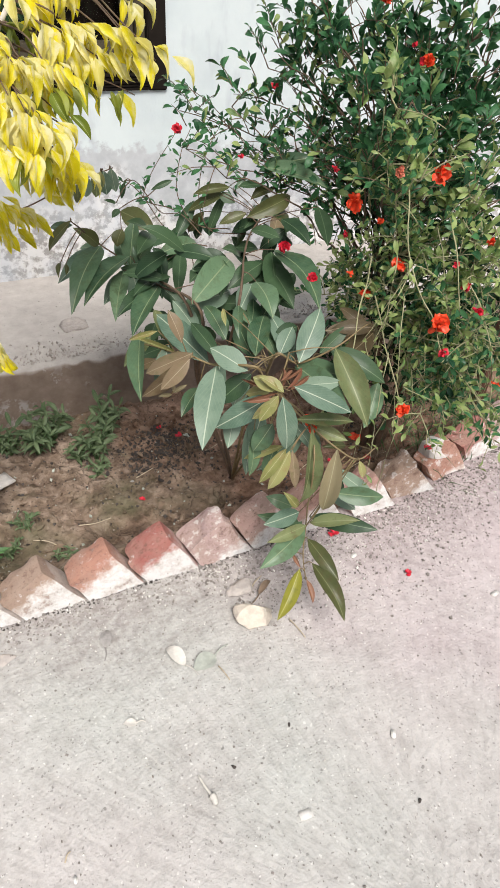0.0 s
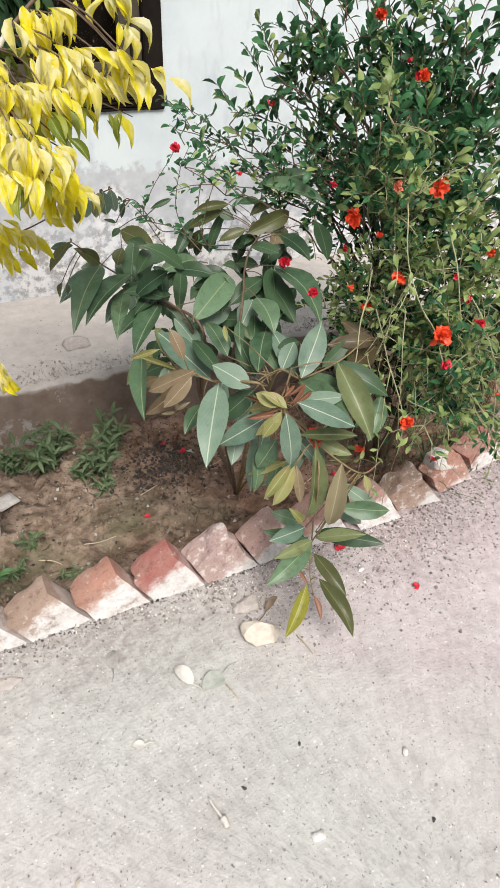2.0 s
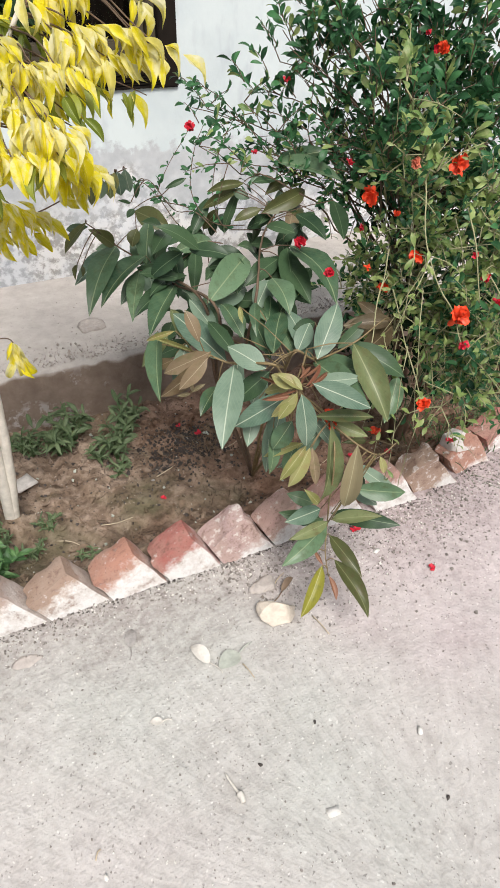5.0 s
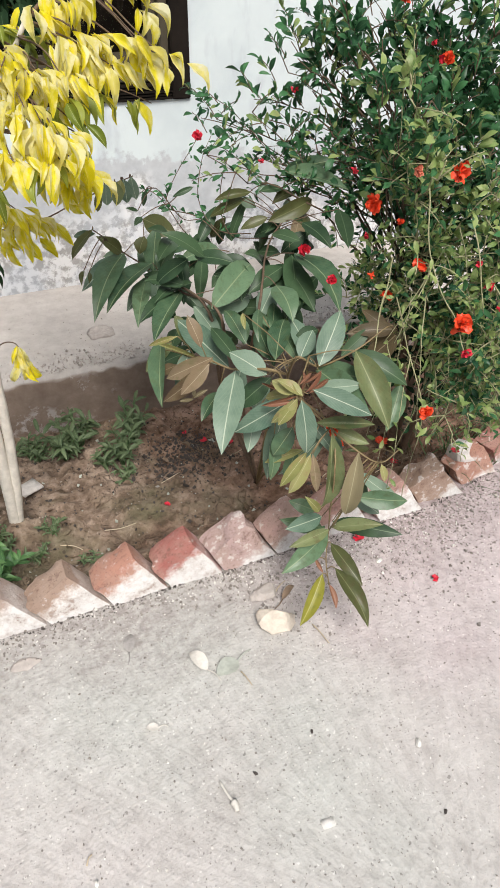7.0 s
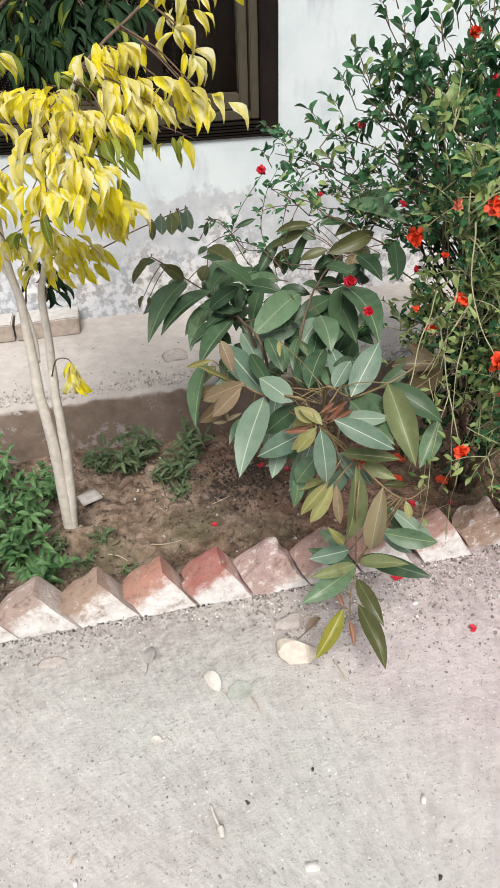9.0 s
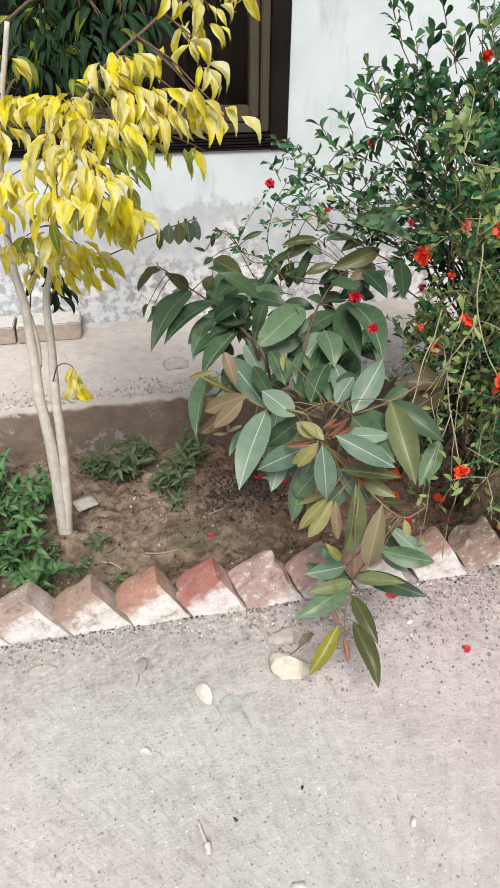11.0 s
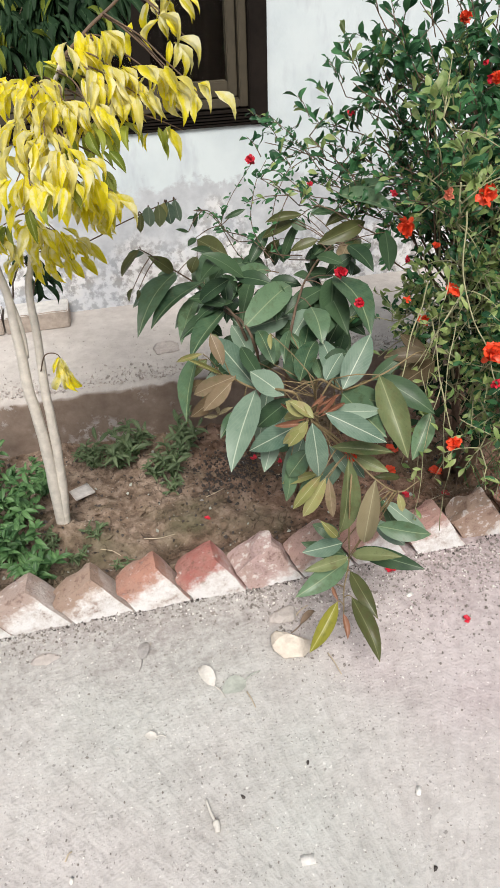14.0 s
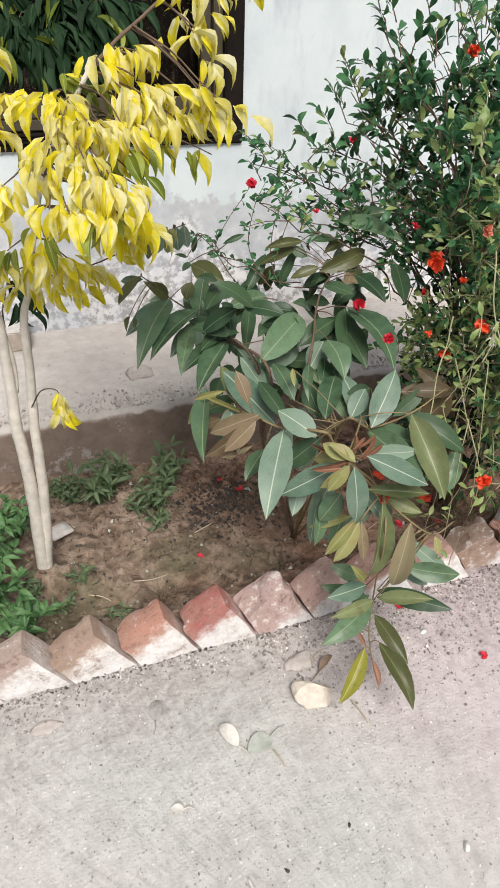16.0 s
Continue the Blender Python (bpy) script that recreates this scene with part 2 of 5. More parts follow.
def brick_material(name, washed, flecked):
    """Fired brick of a tone set on each brick, its front daubed with old limewash that wears off towards the top."""
    m, nt, b = material(name, 0.9, 0.2)
    p = place(nt)
    g = nt.nodes.new("ShaderNodeNewGeometry")
    facing = xyz(nt, g.outputs["Normal"])[1]
    along = xyz(nt, coords(nt))[2]
    info = nt.nodes.new("ShaderNodeObjectInfo")
    broad, mid, fine = noise_of(nt, p, 13, 4, 0.6), noise_of(nt, p, 38, 7, 0.68), noise_of(nt, p, 170, 4, 0.65)
    c = mix(nt, ramp(nt, broad, (0.40, (0.0,)), (0.66, (0.55,))), info.outputs["Color"], (0.44, 0.33, 0.27))
    c = mix(nt, ramp(nt, mid, (0.32, (0.7,)), (0.46, (0.0,))), c, (0.17, 0.095, 0.075))
    c = mix(nt, ramp(nt, fine, (0.31, (0.6,)), (0.42, (0.0,))), c, (0.12, 0.075, 0.06))
    c = mix(nt, ramp(nt, mid, (0.60 - flecked, (0.0,)), (0.66 - flecked, (0.75,))), c, (0.72, 0.67, 0.64))
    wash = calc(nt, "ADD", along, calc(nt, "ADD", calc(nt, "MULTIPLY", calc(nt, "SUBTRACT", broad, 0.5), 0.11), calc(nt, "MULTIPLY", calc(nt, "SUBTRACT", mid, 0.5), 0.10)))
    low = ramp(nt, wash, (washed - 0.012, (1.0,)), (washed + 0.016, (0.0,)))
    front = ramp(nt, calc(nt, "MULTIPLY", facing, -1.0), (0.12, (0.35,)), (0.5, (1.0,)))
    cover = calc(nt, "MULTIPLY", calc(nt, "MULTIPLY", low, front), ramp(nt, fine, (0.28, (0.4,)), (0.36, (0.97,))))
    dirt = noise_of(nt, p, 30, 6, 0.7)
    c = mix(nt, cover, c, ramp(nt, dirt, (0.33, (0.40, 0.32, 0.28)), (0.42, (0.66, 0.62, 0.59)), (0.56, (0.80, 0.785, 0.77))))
    colour(nt, b, c)
    bump(nt, b, calc(nt, "ADD", mid, calc(nt, "ADD", calc(nt, "MULTIPLY", fine, 0.35), calc(nt, "MULTIPLY", cover, 0.25))), 0.9, 0.007)
    return m


def leaf_material(name, dark, light, rib, rough=0.35, blotch=None, through=0.25, spec=0.35, rib_width=0.026, margin=None, rib_share=0.8):
    """A leaf: u across the blade, v along it, with a pale midrib and faint side veins."""
    m, nt, b = material(name, rough, spec)
    uv = coords(nt, "UV")
    u, v, _ = xyz(nt, uv)
    info = nt.nodes.new("ShaderNodeObjectInfo")
    isle = nt.nodes.new("ShaderNodeNewGeometry").outputs["Random Per Island"]
    rnd = calc(nt, "FRACT", calc(nt, "ADD", calc(nt, "MULTIPLY", info.outputs["Random"], 7.3), isle))
    p = place(nt)
    cloud = noise_of(nt, p, 28, 4)
    c = ramp(nt, calc(nt, "ADD", calc(nt, "MULTIPLY", rnd, 0.75), calc(nt, "MULTIPLY", calc(nt, "SUBTRACT", cloud, 0.4), 0.6)), (0.1, dark), (0.9, light))
    if blotch:
        c = mix(nt, ramp(nt, noise_of(nt, p, 48, 4), (0.50, (0.0,)), (0.66, (0.6,))), c, blotch)
    off = calc(nt, "ABSOLUTE", calc(nt, "SUBTRACT", u, 0.5))
    c = mix(nt, ramp(nt, noise_of(nt, p, 16, 5, 0.65), (0.36, (0.0,)), (0.68, (0.5,))), c, light)
    c = mix(nt, ramp(nt, noise_of(nt, p, 130, 3), (0.60, (0.0,)), (0.72, (0.3,))), c, dark)
    if margin:
        rim = calc(nt, "ADD", off, calc(nt, "MULTIPLY", calc(nt, "SUBTRACT", noise_of(nt, p, 70, 4), 0.5), 0.5))
        patchy = ramp(nt, noise_of(nt, p, 24, 5, 0.65), (0.42, (0.0,)), (0.60, (1.0,)))
        c = mix(nt, calc(nt, "MULTIPLY", ramp(nt, rim, (0.10, (0.0,)), (0.26, (0.85,))), patchy), c, margin)
    vein = calc(nt, "SINE", calc(nt, "MULTIPLY", calc(nt, "SUBTRACT", calc(nt, "MULTIPLY", v, 1.0), calc(nt, "MULTIPLY", off, 0.7)), 75.0))
    c = mix(nt, ramp(nt, vein, (0.6, (0.0,)), (1.0, (0.06,))), c, rib)
    c = mix(nt, ramp(nt, off, (rib_width * 0.4, (rib_share,)), (rib_width, (0.0,))), c, rib)
    colour(nt, b, c)
    b.inputs["Subsurface Weight"].default_value = 0.0
    t = nt.nodes.new("ShaderNodeBsdfTranslucent")
    nt.links.new(c, t.inputs["Color"])
    s = nt.nodes.new("ShaderNodeMixShader")
    s.inputs[0].default_value = through
    nt.links.new(b.outputs[0], s.inputs[1])
    nt.links.new(t.outputs[0], s.inputs[2])
    nt.links.new(s.outputs[0], nt.nodes["Material Output"].inputs["Surface"])
    bump(nt, b, calc(nt, "ADD", cloud, calc(nt, "MULTIPLY", vein, 0.008)), 0.2, 0.006)
    return m


M_ROAD, M_SOIL, M_WALL, M_LEDGE = road_material(), soil_material(), wall_material(), ledge_material()
M_BRICK, M_BRICK_BARE = brick_material("limewashed_brick", 0.078, 0.0), brick_material("bare_brick", 0.024, 0.055)
M_DARKWOOD = plain("dark_stained_wood", (0.012, 0.009, 0.007), 0.75, 40, 0.4, 0.2, spec=0.12)
M_SASH = plain("brown_painted_sash", (0.065, 0.054, 0.036), 0.6, 50, 0.25, 0.15, spec=0.3)
M_GREEN = leaf_material("dark_green_leaf", (0.026, 0.068, 0.034), (0.150, 0.240, 0.135), (0.26, 0.32, 0.18), 0.38, (0.065, 0.080, 0.03), 0.16, 0.35)
M_OLIVE = leaf_material("olive_leaf", (0.070, 0.102, 0.040), (0.235, 0.270, 0.125), (0.31, 0.33, 0.17), 0.42, (0.13, 0.10, 0.045), 0.22)
M_COPPER = leaf_material("copper_leaf", (0.14, 0.095, 0.05), (0.31, 0.235, 0.15), (0.42, 0.35, 0.24), 0.42, (0.17, 0.16, 0.07), 0.2)
M_DULLOLIVE = leaf_material("dull_olive_leaf", (0.040, 0.052, 0.018), (0.125, 0.135, 0.052), (0.20, 0.21, 0.10), 0.4, (0.085, 0.062, 0.028), 0.2)
M_BROWNLEAF = leaf_material("dull_brown_leaf", (0.075, 0.055, 0.028), (0.17, 0.125, 0.07), (0.28, 0.22, 0.14), 0.45, (0.09, 0.085, 0.04), 0.2)
M_YELLOW = leaf_material("yellow_leaf", (0.58, 0.50, 0.008), (0.94, 0.82, 0.020), (0.80, 0.76, 0.22), 0.45, (0.38, 0.37, 0.02), 0.45, 0.3, margin=(0.90, 0.86, 0.55), rib_share=0.35)
M_LIME = leaf_material("lime_leaf", (0.11, 0.16, 0.02), (0.34, 0.38, 0.05), (0.45, 0.5, 0.2), 0.4, None, 0.35)
# green leaves deep in the crowns, with the shade there mixed into their colour
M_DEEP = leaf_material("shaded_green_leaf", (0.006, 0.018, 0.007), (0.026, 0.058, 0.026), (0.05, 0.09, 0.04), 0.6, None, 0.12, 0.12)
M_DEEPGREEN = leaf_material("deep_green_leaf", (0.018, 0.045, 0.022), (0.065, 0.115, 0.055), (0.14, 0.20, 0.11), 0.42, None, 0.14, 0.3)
M_POME = leaf_material("small_glossy_leaf", (0.005, 0.034, 0.018), (0.070, 0.205, 0.078), (0.12, 0.22, 0.10), 0.38, None, 0.22, 0.28, rib_share=0.4)
M_POME_YOUNG = leaf_material("young_small_leaf", (0.090, 0.19, 0.050), (0.37, 0.46, 0.16), (0.38, 0.42, 0.2), 0.42, (0.36, 0.36, 0.19), 0.32, rib_share=0.4)
M_WEED = leaf_material("weed_leaf", (0.05, 0.085, 0.035), (0.15, 0.20, 0.10), (0.2, 0.26, 0.14), 0.55, None, 0.2)
M_PALE = leaf_material("glaucous_leaf", (0.070, 0.130, 0.090), (0.225, 0.305, 0.225), (0.46, 0.52, 0.40), 0.42, None, 0.12, 0.3)
M_YOUNGLEAF = leaf_material("pale_young_leaf", (0.22, 0.23, 0.07), (0.40, 0.39, 0.17), (0.5, 0.48, 0.28), 0.42, (0.34, 0.22, 0.12), 0.25)
M_RUSSET = leaf_material("russet_young_leaf", (0.17, 0.062, 0.036), (0.28, 0.14, 0.085), (0.36, 0.22, 0.14), 0.42, None, 0.2)
M_KHAKI = leaf_material("khaki_leaf", (0.24, 0.20, 0.11), (0.36, 0.31, 0.19), (0.5, 0.46, 0.3), 0.42, None, 0.25)
M_MUSTARD = leaf_material("mustard_leaf", (0.19, 0.18, 0.025), (0.33, 0.32, 0.05), (0.5, 0.5, 0.22), 0.4, (0.12, 0.13, 0.03), 0.3)
# variegated leaf; its paleness also paints in the near-white highlights
M_CREAM = leaf_material("cream_leaf", (0.62, 0.55, 0.10), (0.86, 0.78, 0.26), (0.80, 0.77, 0.45), 0.5, (0.24, 0.25, 0.04), 0.45, 0.25, margin=(0.90, 0.87, 0.62), rib_share=0.35)
M_STALK = plain("olive_leaf_stalk", (0.21, 0.155, 0.075), 0.6, 120, 0.35, 0.3)
M_LUSH = leaf_material("bright_weed_leaf", (0.030, 0.090, 0.030), (0.115, 0.23, 0.080), (0.2, 0.33, 0.14), 0.5, None, 0.2)
M_WEED_STEM = plain("weed_stem", (0.07, 0.13, 0.045), 0.6, 120, 0.35, 0.3)
M_SALMON = plain("salmon_petal", (0.78, 0.26, 0.16), 0.55, 90, 0.3, 0.3)
M_STONE = plain("cream_stone", (0.60, 0.53, 0.45), 0.9, 60, 0.3, 0.9)
M_LEDGECRUMB = plain("cement_crumbs", (0.40, 0.355, 0.325), 0.92, 90, 0.35, 0.6)
M_GREYSTONE = plain("grey_stone", (0.33, 0.31, 0.295), 0.85, 90, 0.4, 0.6)
M_DRYPALE = plain("dry_white_leaf", (0.60, 0.57, 0.52), 0.8, 90, 0.25, 0.3)
M_GREYLEAF = plain("dry_grey_leaf", (0.40, 0.42, 0.37), 0.8, 90, 0.25, 0.3)
M_DRYBROWN = plain("dry_brown_leaf", (0.18, 0.125, 0.085), 0.8, 90, 0.35, 0.4)
M_CHIP = plain("white_chip", (0.70, 0.68, 0.64), 0.8, 120, 0.2, 0.4)
M_GRIT = plain("grey_brown_grit", (0.235, 0.21, 0.19), 0.85, 120, 0.4, 0.4)
M_SEED = plain("dark_seed", (0.055, 0.045, 0.04), 0.7, 120, 0.4, 0.3)
M_MORTAR = plain("old_mortar", (0.60, 0.56, 0.53), 0.9, 70, 0.25, 0.7)
M_STRAW = plain("straw", (0.48, 0.40, 0.29), 0.75, 120, 0.3, 0.3)
M_LEDGEBRICK = plain("cement_daubed_brick", (0.38, 0.32, 0.27), 0.9, 45, 0.35, 0.7)
M_PALETOP = plain("pale_grey_top", (0.56, 0.54, 0.51), 0.9, 45, 0.25, 0.7)
M_REDWOOD = plain("red_brown_wood", (0.10, 0.045, 0.03), 0.6, 60, 0.4, 0.4)
M_PINKBRICK = plain("pinkish_brick", (0.45, 0.405, 0.375), 0.9, 80, 0.25, 0.5)
M_BARK = plain("pale_bark", (0.58, 0.54, 0.475), 0.8, 55, 0.28, 0.5)
M_TWIG = plain("brown_twig", (0.13, 0.085, 0.055), 0.75, 120, 0.35, 0.4)
M_TWIG_PALE = plain("pale_green_twig", (0.33, 0.32, 0.18), 0.7, 120, 0.3, 0.3)
M_RED = plain("scarlet_petal", (0.86, 0.075, 0.022), 0.5, 90, 0.3, 0.3)
M_RED_DEEP = plain("crimson_petal", (0.62, 0.02, 0.045), 0.55, 90, 0.3, 0.3)


# ---- mesh helpers ----
def part(name, bm, mat, parent=None, label=""):
    """Links a bmesh, or a finished mesh, as one object; under a thing where one is given."""
    if isinstance(bm, bpy.types.Mesh):
        me = bm
    else:
        me = bpy.data.meshes.new(name)
        bm.to_mesh(me)
        bm.free()
        me.materials.append(mat)
    ob = new(name, me)
    if parent:
        ob.parent = parent
    if label:
        ob["label"] = label
    return ob


def empty(name, loc, label, category, group=""):
    e = new(name)
    e.location = loc
    bpy.context.view_layer.update()
    return tagged(e, label, category, group)


def under(ob, parent):
    """Keeps a part built in world places where it is, under its thing."""
    ob.parent = parent
    ob.matrix_parent_inverse = Matrix.Translation(-parent.location)
    return ob


def smooth(me):
    me.polygons.foreach_set("use_smooth", [True] * len(me.polygons))
    return me


def box(x0, x1, y0, y1, z0, z1, bevel=0.0, rough=0.0, cuts=0, seed=0.0):
    bm = bmesh.new()
    bmesh.ops.create_cube(bm, size=1)
    for v in bm.verts:
        v.co = Vector(((x0 + x1) / 2 + v.co.x * (x1 - x0), (y0 + y1) / 2 + v.co.y * (y1 - y0), (z0 + z1) / 2 + v.co.z * (z1 - z0)))
    if bevel:
        bmesh.ops.bevel(bm, geom=bm.edges[:], offset=bevel, segments=2, affect="EDGES")
    if cuts:
        bmesh.ops.subdivide_edges(bm, edges=bm.edges[:], cuts=cuts, use_grid_fill=True)
    if rough:
        for v in bm.verts:
            v.co += noise.noise_vector(v.co * 18 + Vector((seed, seed * 2, 0))) * rough + noise.noise_vector(v.co * 55 + Vector((seed, 0, 3))) * rough * 0.5
    return bm


def tube(bm, pts, r0, r1, sides=6):
    """A tapered stem along points."""
    pts = [Vector(p) for p in pts]
    rings = []
    for i, p in enumerate(pts):
        d = (pts[min(i + 1, len(pts) - 1)] - pts[max(i - 1, 0)]).normalized()
        a = d.orthogonal().normalized()
        b2 = d.cross(a)
        r = r0 + (r1 - r0) * i / (len(pts) - 1)
        rings.append([bm.verts.new(p + (a * math.cos(k * math.tau / sides) + b2 * math.sin(k * math.tau / sides)) * r) for k in range(sides)])
    for i in range(len(rings) - 1):
        lo, hi = rings[i], rings[i + 1]
        best = min(range(sides), key=lambda s: (hi[s].co - lo[0].co).length)
        for k in range(sides):
            f = bm.faces.new((lo[k], lo[(k + 1) % sides], hi[(k + 1 + best) % sides], hi[(k + best) % sides]))
            f.smooth = True
    bm.faces.new(rings[0][::-1])
    bm.faces.new(rings[-1])
    return bm


def curve(pts, n=6, wobble=0.0, seed=0):
    """A smooth line through control points."""
    pts = [Vector(p) for p in pts]
    ext = [pts[0] * 2 - pts[1]] + pts + [pts[-1] * 2 - pts[-2]]
    out = []
    for i in range(1, len(ext) - 2):
        p0, p1, p2, p3 = ext[i - 1:i + 3]
        for k in range(n):
            t = k / n
            out.append(0.5 * (2 * p1 + (p2 - p0) * t + (2 * p0 - 5 * p1 + 4 * p2 - p3) * t * t + (3 * p1 - p0 - 3 * p2 + p3) * t ** 3))
    out.append(pts[-1])
    if wobble:
        out = [p + noise.noise_vector(p * 14 + Vector((seed, 0, 0))) * wobble for p in out]
    return out


def leaf_mesh(name, mat, droop=0.15, fold=0.2, tip=1.6, belly=0.88, segs=7, wave=0.0, stalk=0.0):
    """A unit blade from the origin along y, one across; it bends down by droop and folds along the rib."""
    verts, faces, uvs = [], [], []
    cols = (-1.0, -0.55, 0.0, 0.55, 1.0) if segs > 5 else (-1.0, 0.0, 1.0)
    for i in range(segs + 1):
        t = i / segs
        w = (math.sin(math.pi * t ** belly) ** 0.8 if 0 < t < 1 else 0.0) * (1 - 0.5 * max(0.0, t - 0.8) * tip)
        for c in cols:
            x = 0.5 * w * c
            verts.append((x * (1 - 0.15 * fold), t, droop * 3.2 * (t - t * t) * (0.6 + 0.8 * t) + fold * abs(x) * 0.34 + wave * math.sin(t * 9 + c * 2) * abs(c) * w))
            uvs.append((0.5 + 0.5 * c * max(w, 0.05), t))
    n = len(cols)
    for i in range(segs):
        for k in range(n - 1):
            faces.append((i * n + k, i * n + k + 1, (i + 1) * n + k + 1, (i + 1) * n + k))
    me = bpy.data.meshes.new(name)
    me.from_pydata(verts, [], faces)
    layer = me.uv_layers.new(name="UVMap")
    layer.data.foreach_set("uv", [c for l in me.loops for c in uvs[l.vertex_index]])
    me.materials.append(mat)
    return smooth(me)


def leaf_pose(base, tip, width, face=(0, -0.35, 1), length=None):
    """The matrix that lays the unit blade from base to tip, its upper side towards face."""
    base, tip = Vector(base), Vector(tip)
    y = tip - base
    ln = y.length
    y = y / ln
    x = y.cross(Vector(face))
    x = x.normalized() if x.length > 1e-4 else y.orthogonal().normalized()
    z = x.cross(y)
    m = Matrix((x * width, y * ln, z * ln)).transposed().to_4x4()
    m.translation = base
    return m


def leaf(parent, me, base, tip, width, face=(0, -0.35, 1), name="leaf"):
    ob = new(name, me)
    ob.parent = parent
    ob.matrix_parent_inverse = Matrix.Translation(-parent.location)
    ob.matrix_basis = leaf_pose(base, tip, width, face)
    return ob


def leaf_cloud(name, me, mats, parent, label=""):
    """Many small leaves of one shape, joined."""
    base = np.array([v.co for v in me.vertices])
    loops = [tuple(p.vertices) for p in me.polygons]
    uv = np.array([d.uv for d in me.uv_layers[0].data])
    verts, faces = [], []
    for k, m in enumerate(mats):
        a = np.array(m)
        verts.append(base @ a[:3, :3].T + a[:3, 3])
        faces += [tuple(i + k * len(base) for i in f) for f in loops]
    out = bpy.data.meshes.new(name)
    out.from_pydata(np.concatenate(verts).tolist(), [], faces)
    out.uv_layers.new(name="UVMap").data.foreach_set("uv", np.tile(uv, (len(mats), 1)).ravel())
    out.materials.append(me.materials[0])
    ob = under(new(name, smooth(out)), parent)
    if label:
        ob["label"] = label
    ob["kind"] = "stuff"
    return ob


def sheet(name, xs, ys, height, mat):
    verts = [(x, y, height(x, y)) for y in ys for x in xs]
    n = len(xs)
    faces = [(j * n + i, j * n + i + 1, (j + 1) * n + i + 1, (j + 1) * n + i) for j in range(len(ys) - 1) for i in range(n - 1)]
    me = bpy.data.meshes.new(name)
    me.from_pydata(verts, [], faces)
    me.materials.append(mat)
    return new(name, smooth(me))


# ---- the large structure ----
FRONT, LEDGE_Y, WALL_Y, LEDGE_Z = 0.920, 1.75, 2.38, 0.143


def steps(a, b, d):
    return [a + (b - a) * i / max(1, round((b - a) / d)) for i in range(round((b - a) / d) + 1)]


def kerb(x):
    """The foot of the brick edging, which bends towards the house past the shrub."""
    return FRONT + min(0.16, max(0.0, 0.2 * (x - 0.45)))


def road_z(x, y):
    if kerb(x) + 0.06 < y < 6.1 and -3.25 < x < 3.45:
        return -0.32
    return noise.noise(Vector((x * 3, y * 3, 0))) * 0.004 + noise.noise(Vector((x * 17, y * 17, 2))) * 0.0025 + noise.noise(Vector((x * 60, y * 60, 5))) * 0.0012


xs = [-400, -120, -40, -14, -6, -3.30, -3.24, -3] + steps(-2, 2.4, 0.014) + [3, 3.44, 3.5, 6, 14, 40, 120, 400]
ys = [-400, -120, -40, -14, -6, -3, -1.5] + steps(-0.6, 1.18, 0.014) + [6.05, 6.15, 14, 40, 120, 400]
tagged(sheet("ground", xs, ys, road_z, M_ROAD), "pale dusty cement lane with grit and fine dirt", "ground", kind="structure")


def soil_z(x, y):
    k = min(1, max(0, (y - kerb(x) - 0.10) / 0.17))
    base = 0.012 - 0.082 * k * k * (3 - 2 * k) - 0.04 * max(0.0, kerb(x) + 0.075 - y) / 0.05
    base += 0.055 * math.exp(-((x + 0.594) ** 2 + (y - 1.31) ** 2) / 0.004)
    return base + noise.noise(Vector((x * 4, y * 4, 9))) * 0.016 + noise.noise(Vector((x * 16, y * 16, 4))) * 0.020 + noise.noise(Vector((x * 44, y * 44, 7))) * 0.009 + abs(noise.noise(Vector((x * 90, y * 90, 1)))) * 0.003


tagged(sheet("soil_bed", steps(-3.28, -1.34, 0.04) + steps(-1.3, 1.5, 0.0075) + steps(1.54, 3.48, 0.04), steps(0.94, 1.78, 0.0075), soil_z, M_SOIL), "bare brown earth of a planting bed", "soil", kind="structure")

prof = [(LEDGE_Y, -0.35), (LEDGE_Y, -0.1), (LEDGE_Y, -0.04), (LEDGE_Y - 0.002, 0.02), (LEDGE_Y, 0.07), (LEDGE_Y + 0.002, 0.105), (LEDGE_Y + 0.006, 0.122), (LEDGE_Y + 0.014, 0.134), (LEDGE_Y + 0.028, 0.140)]
prof += [(LEDGE_Y + 0.028 + 0.025 * k, 0.140 + 0.00025 * k) for k in range(1, 25)] + [(WALL_Y + 0.02, LEDGE_Z + 0.003)]
verts, faces, lx = [], [], steps(-3.2, 3.4, 0.0125)
for x in lx:
    for y, z in prof:
        q = Vector((x, y, z))
        rim = 1.0 if 0.09 < z and y < LEDGE_Y + 0.06 else 0.35
        dy = noise.noise(q * 6) * 0.006 + noise.noise(q * 26) * 0.008 * rim + noise.noise(q * 70) * 0.005 * max(0.0, rim - 0.35)
        dz = noise.noise(Vector((x * 5, y * 5, 3))) * 0.004 + noise.noise(Vector((x * 30, y * 30, 8))) * 0.006 * rim
        verts.append((x, y + (dy if y < 2.3 else 0), z + (dz if z > 0 and y < 2.3 else 0)))
n = len(prof)
for i in range(len(lx) - 1):
    for k in range(n - 1):
        faces.append((i * n + k, (i + 1) * n + k, (i + 1) * n + k + 1, i * n + k + 1))
me = bpy.data.meshes.new("ledge")
me.from_pydata(verts, [], faces)
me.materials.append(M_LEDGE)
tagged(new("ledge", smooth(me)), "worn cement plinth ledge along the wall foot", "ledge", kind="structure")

# wall with the window opening
WX0, WX1, WZ0, WZ1 = -1.25, 0.30, 0.785, 2.05


def wall_piece(x0, x1, z0, z1):
    return box(x0, x1, WALL_Y, WALL_Y + 0.23, z0, z1)


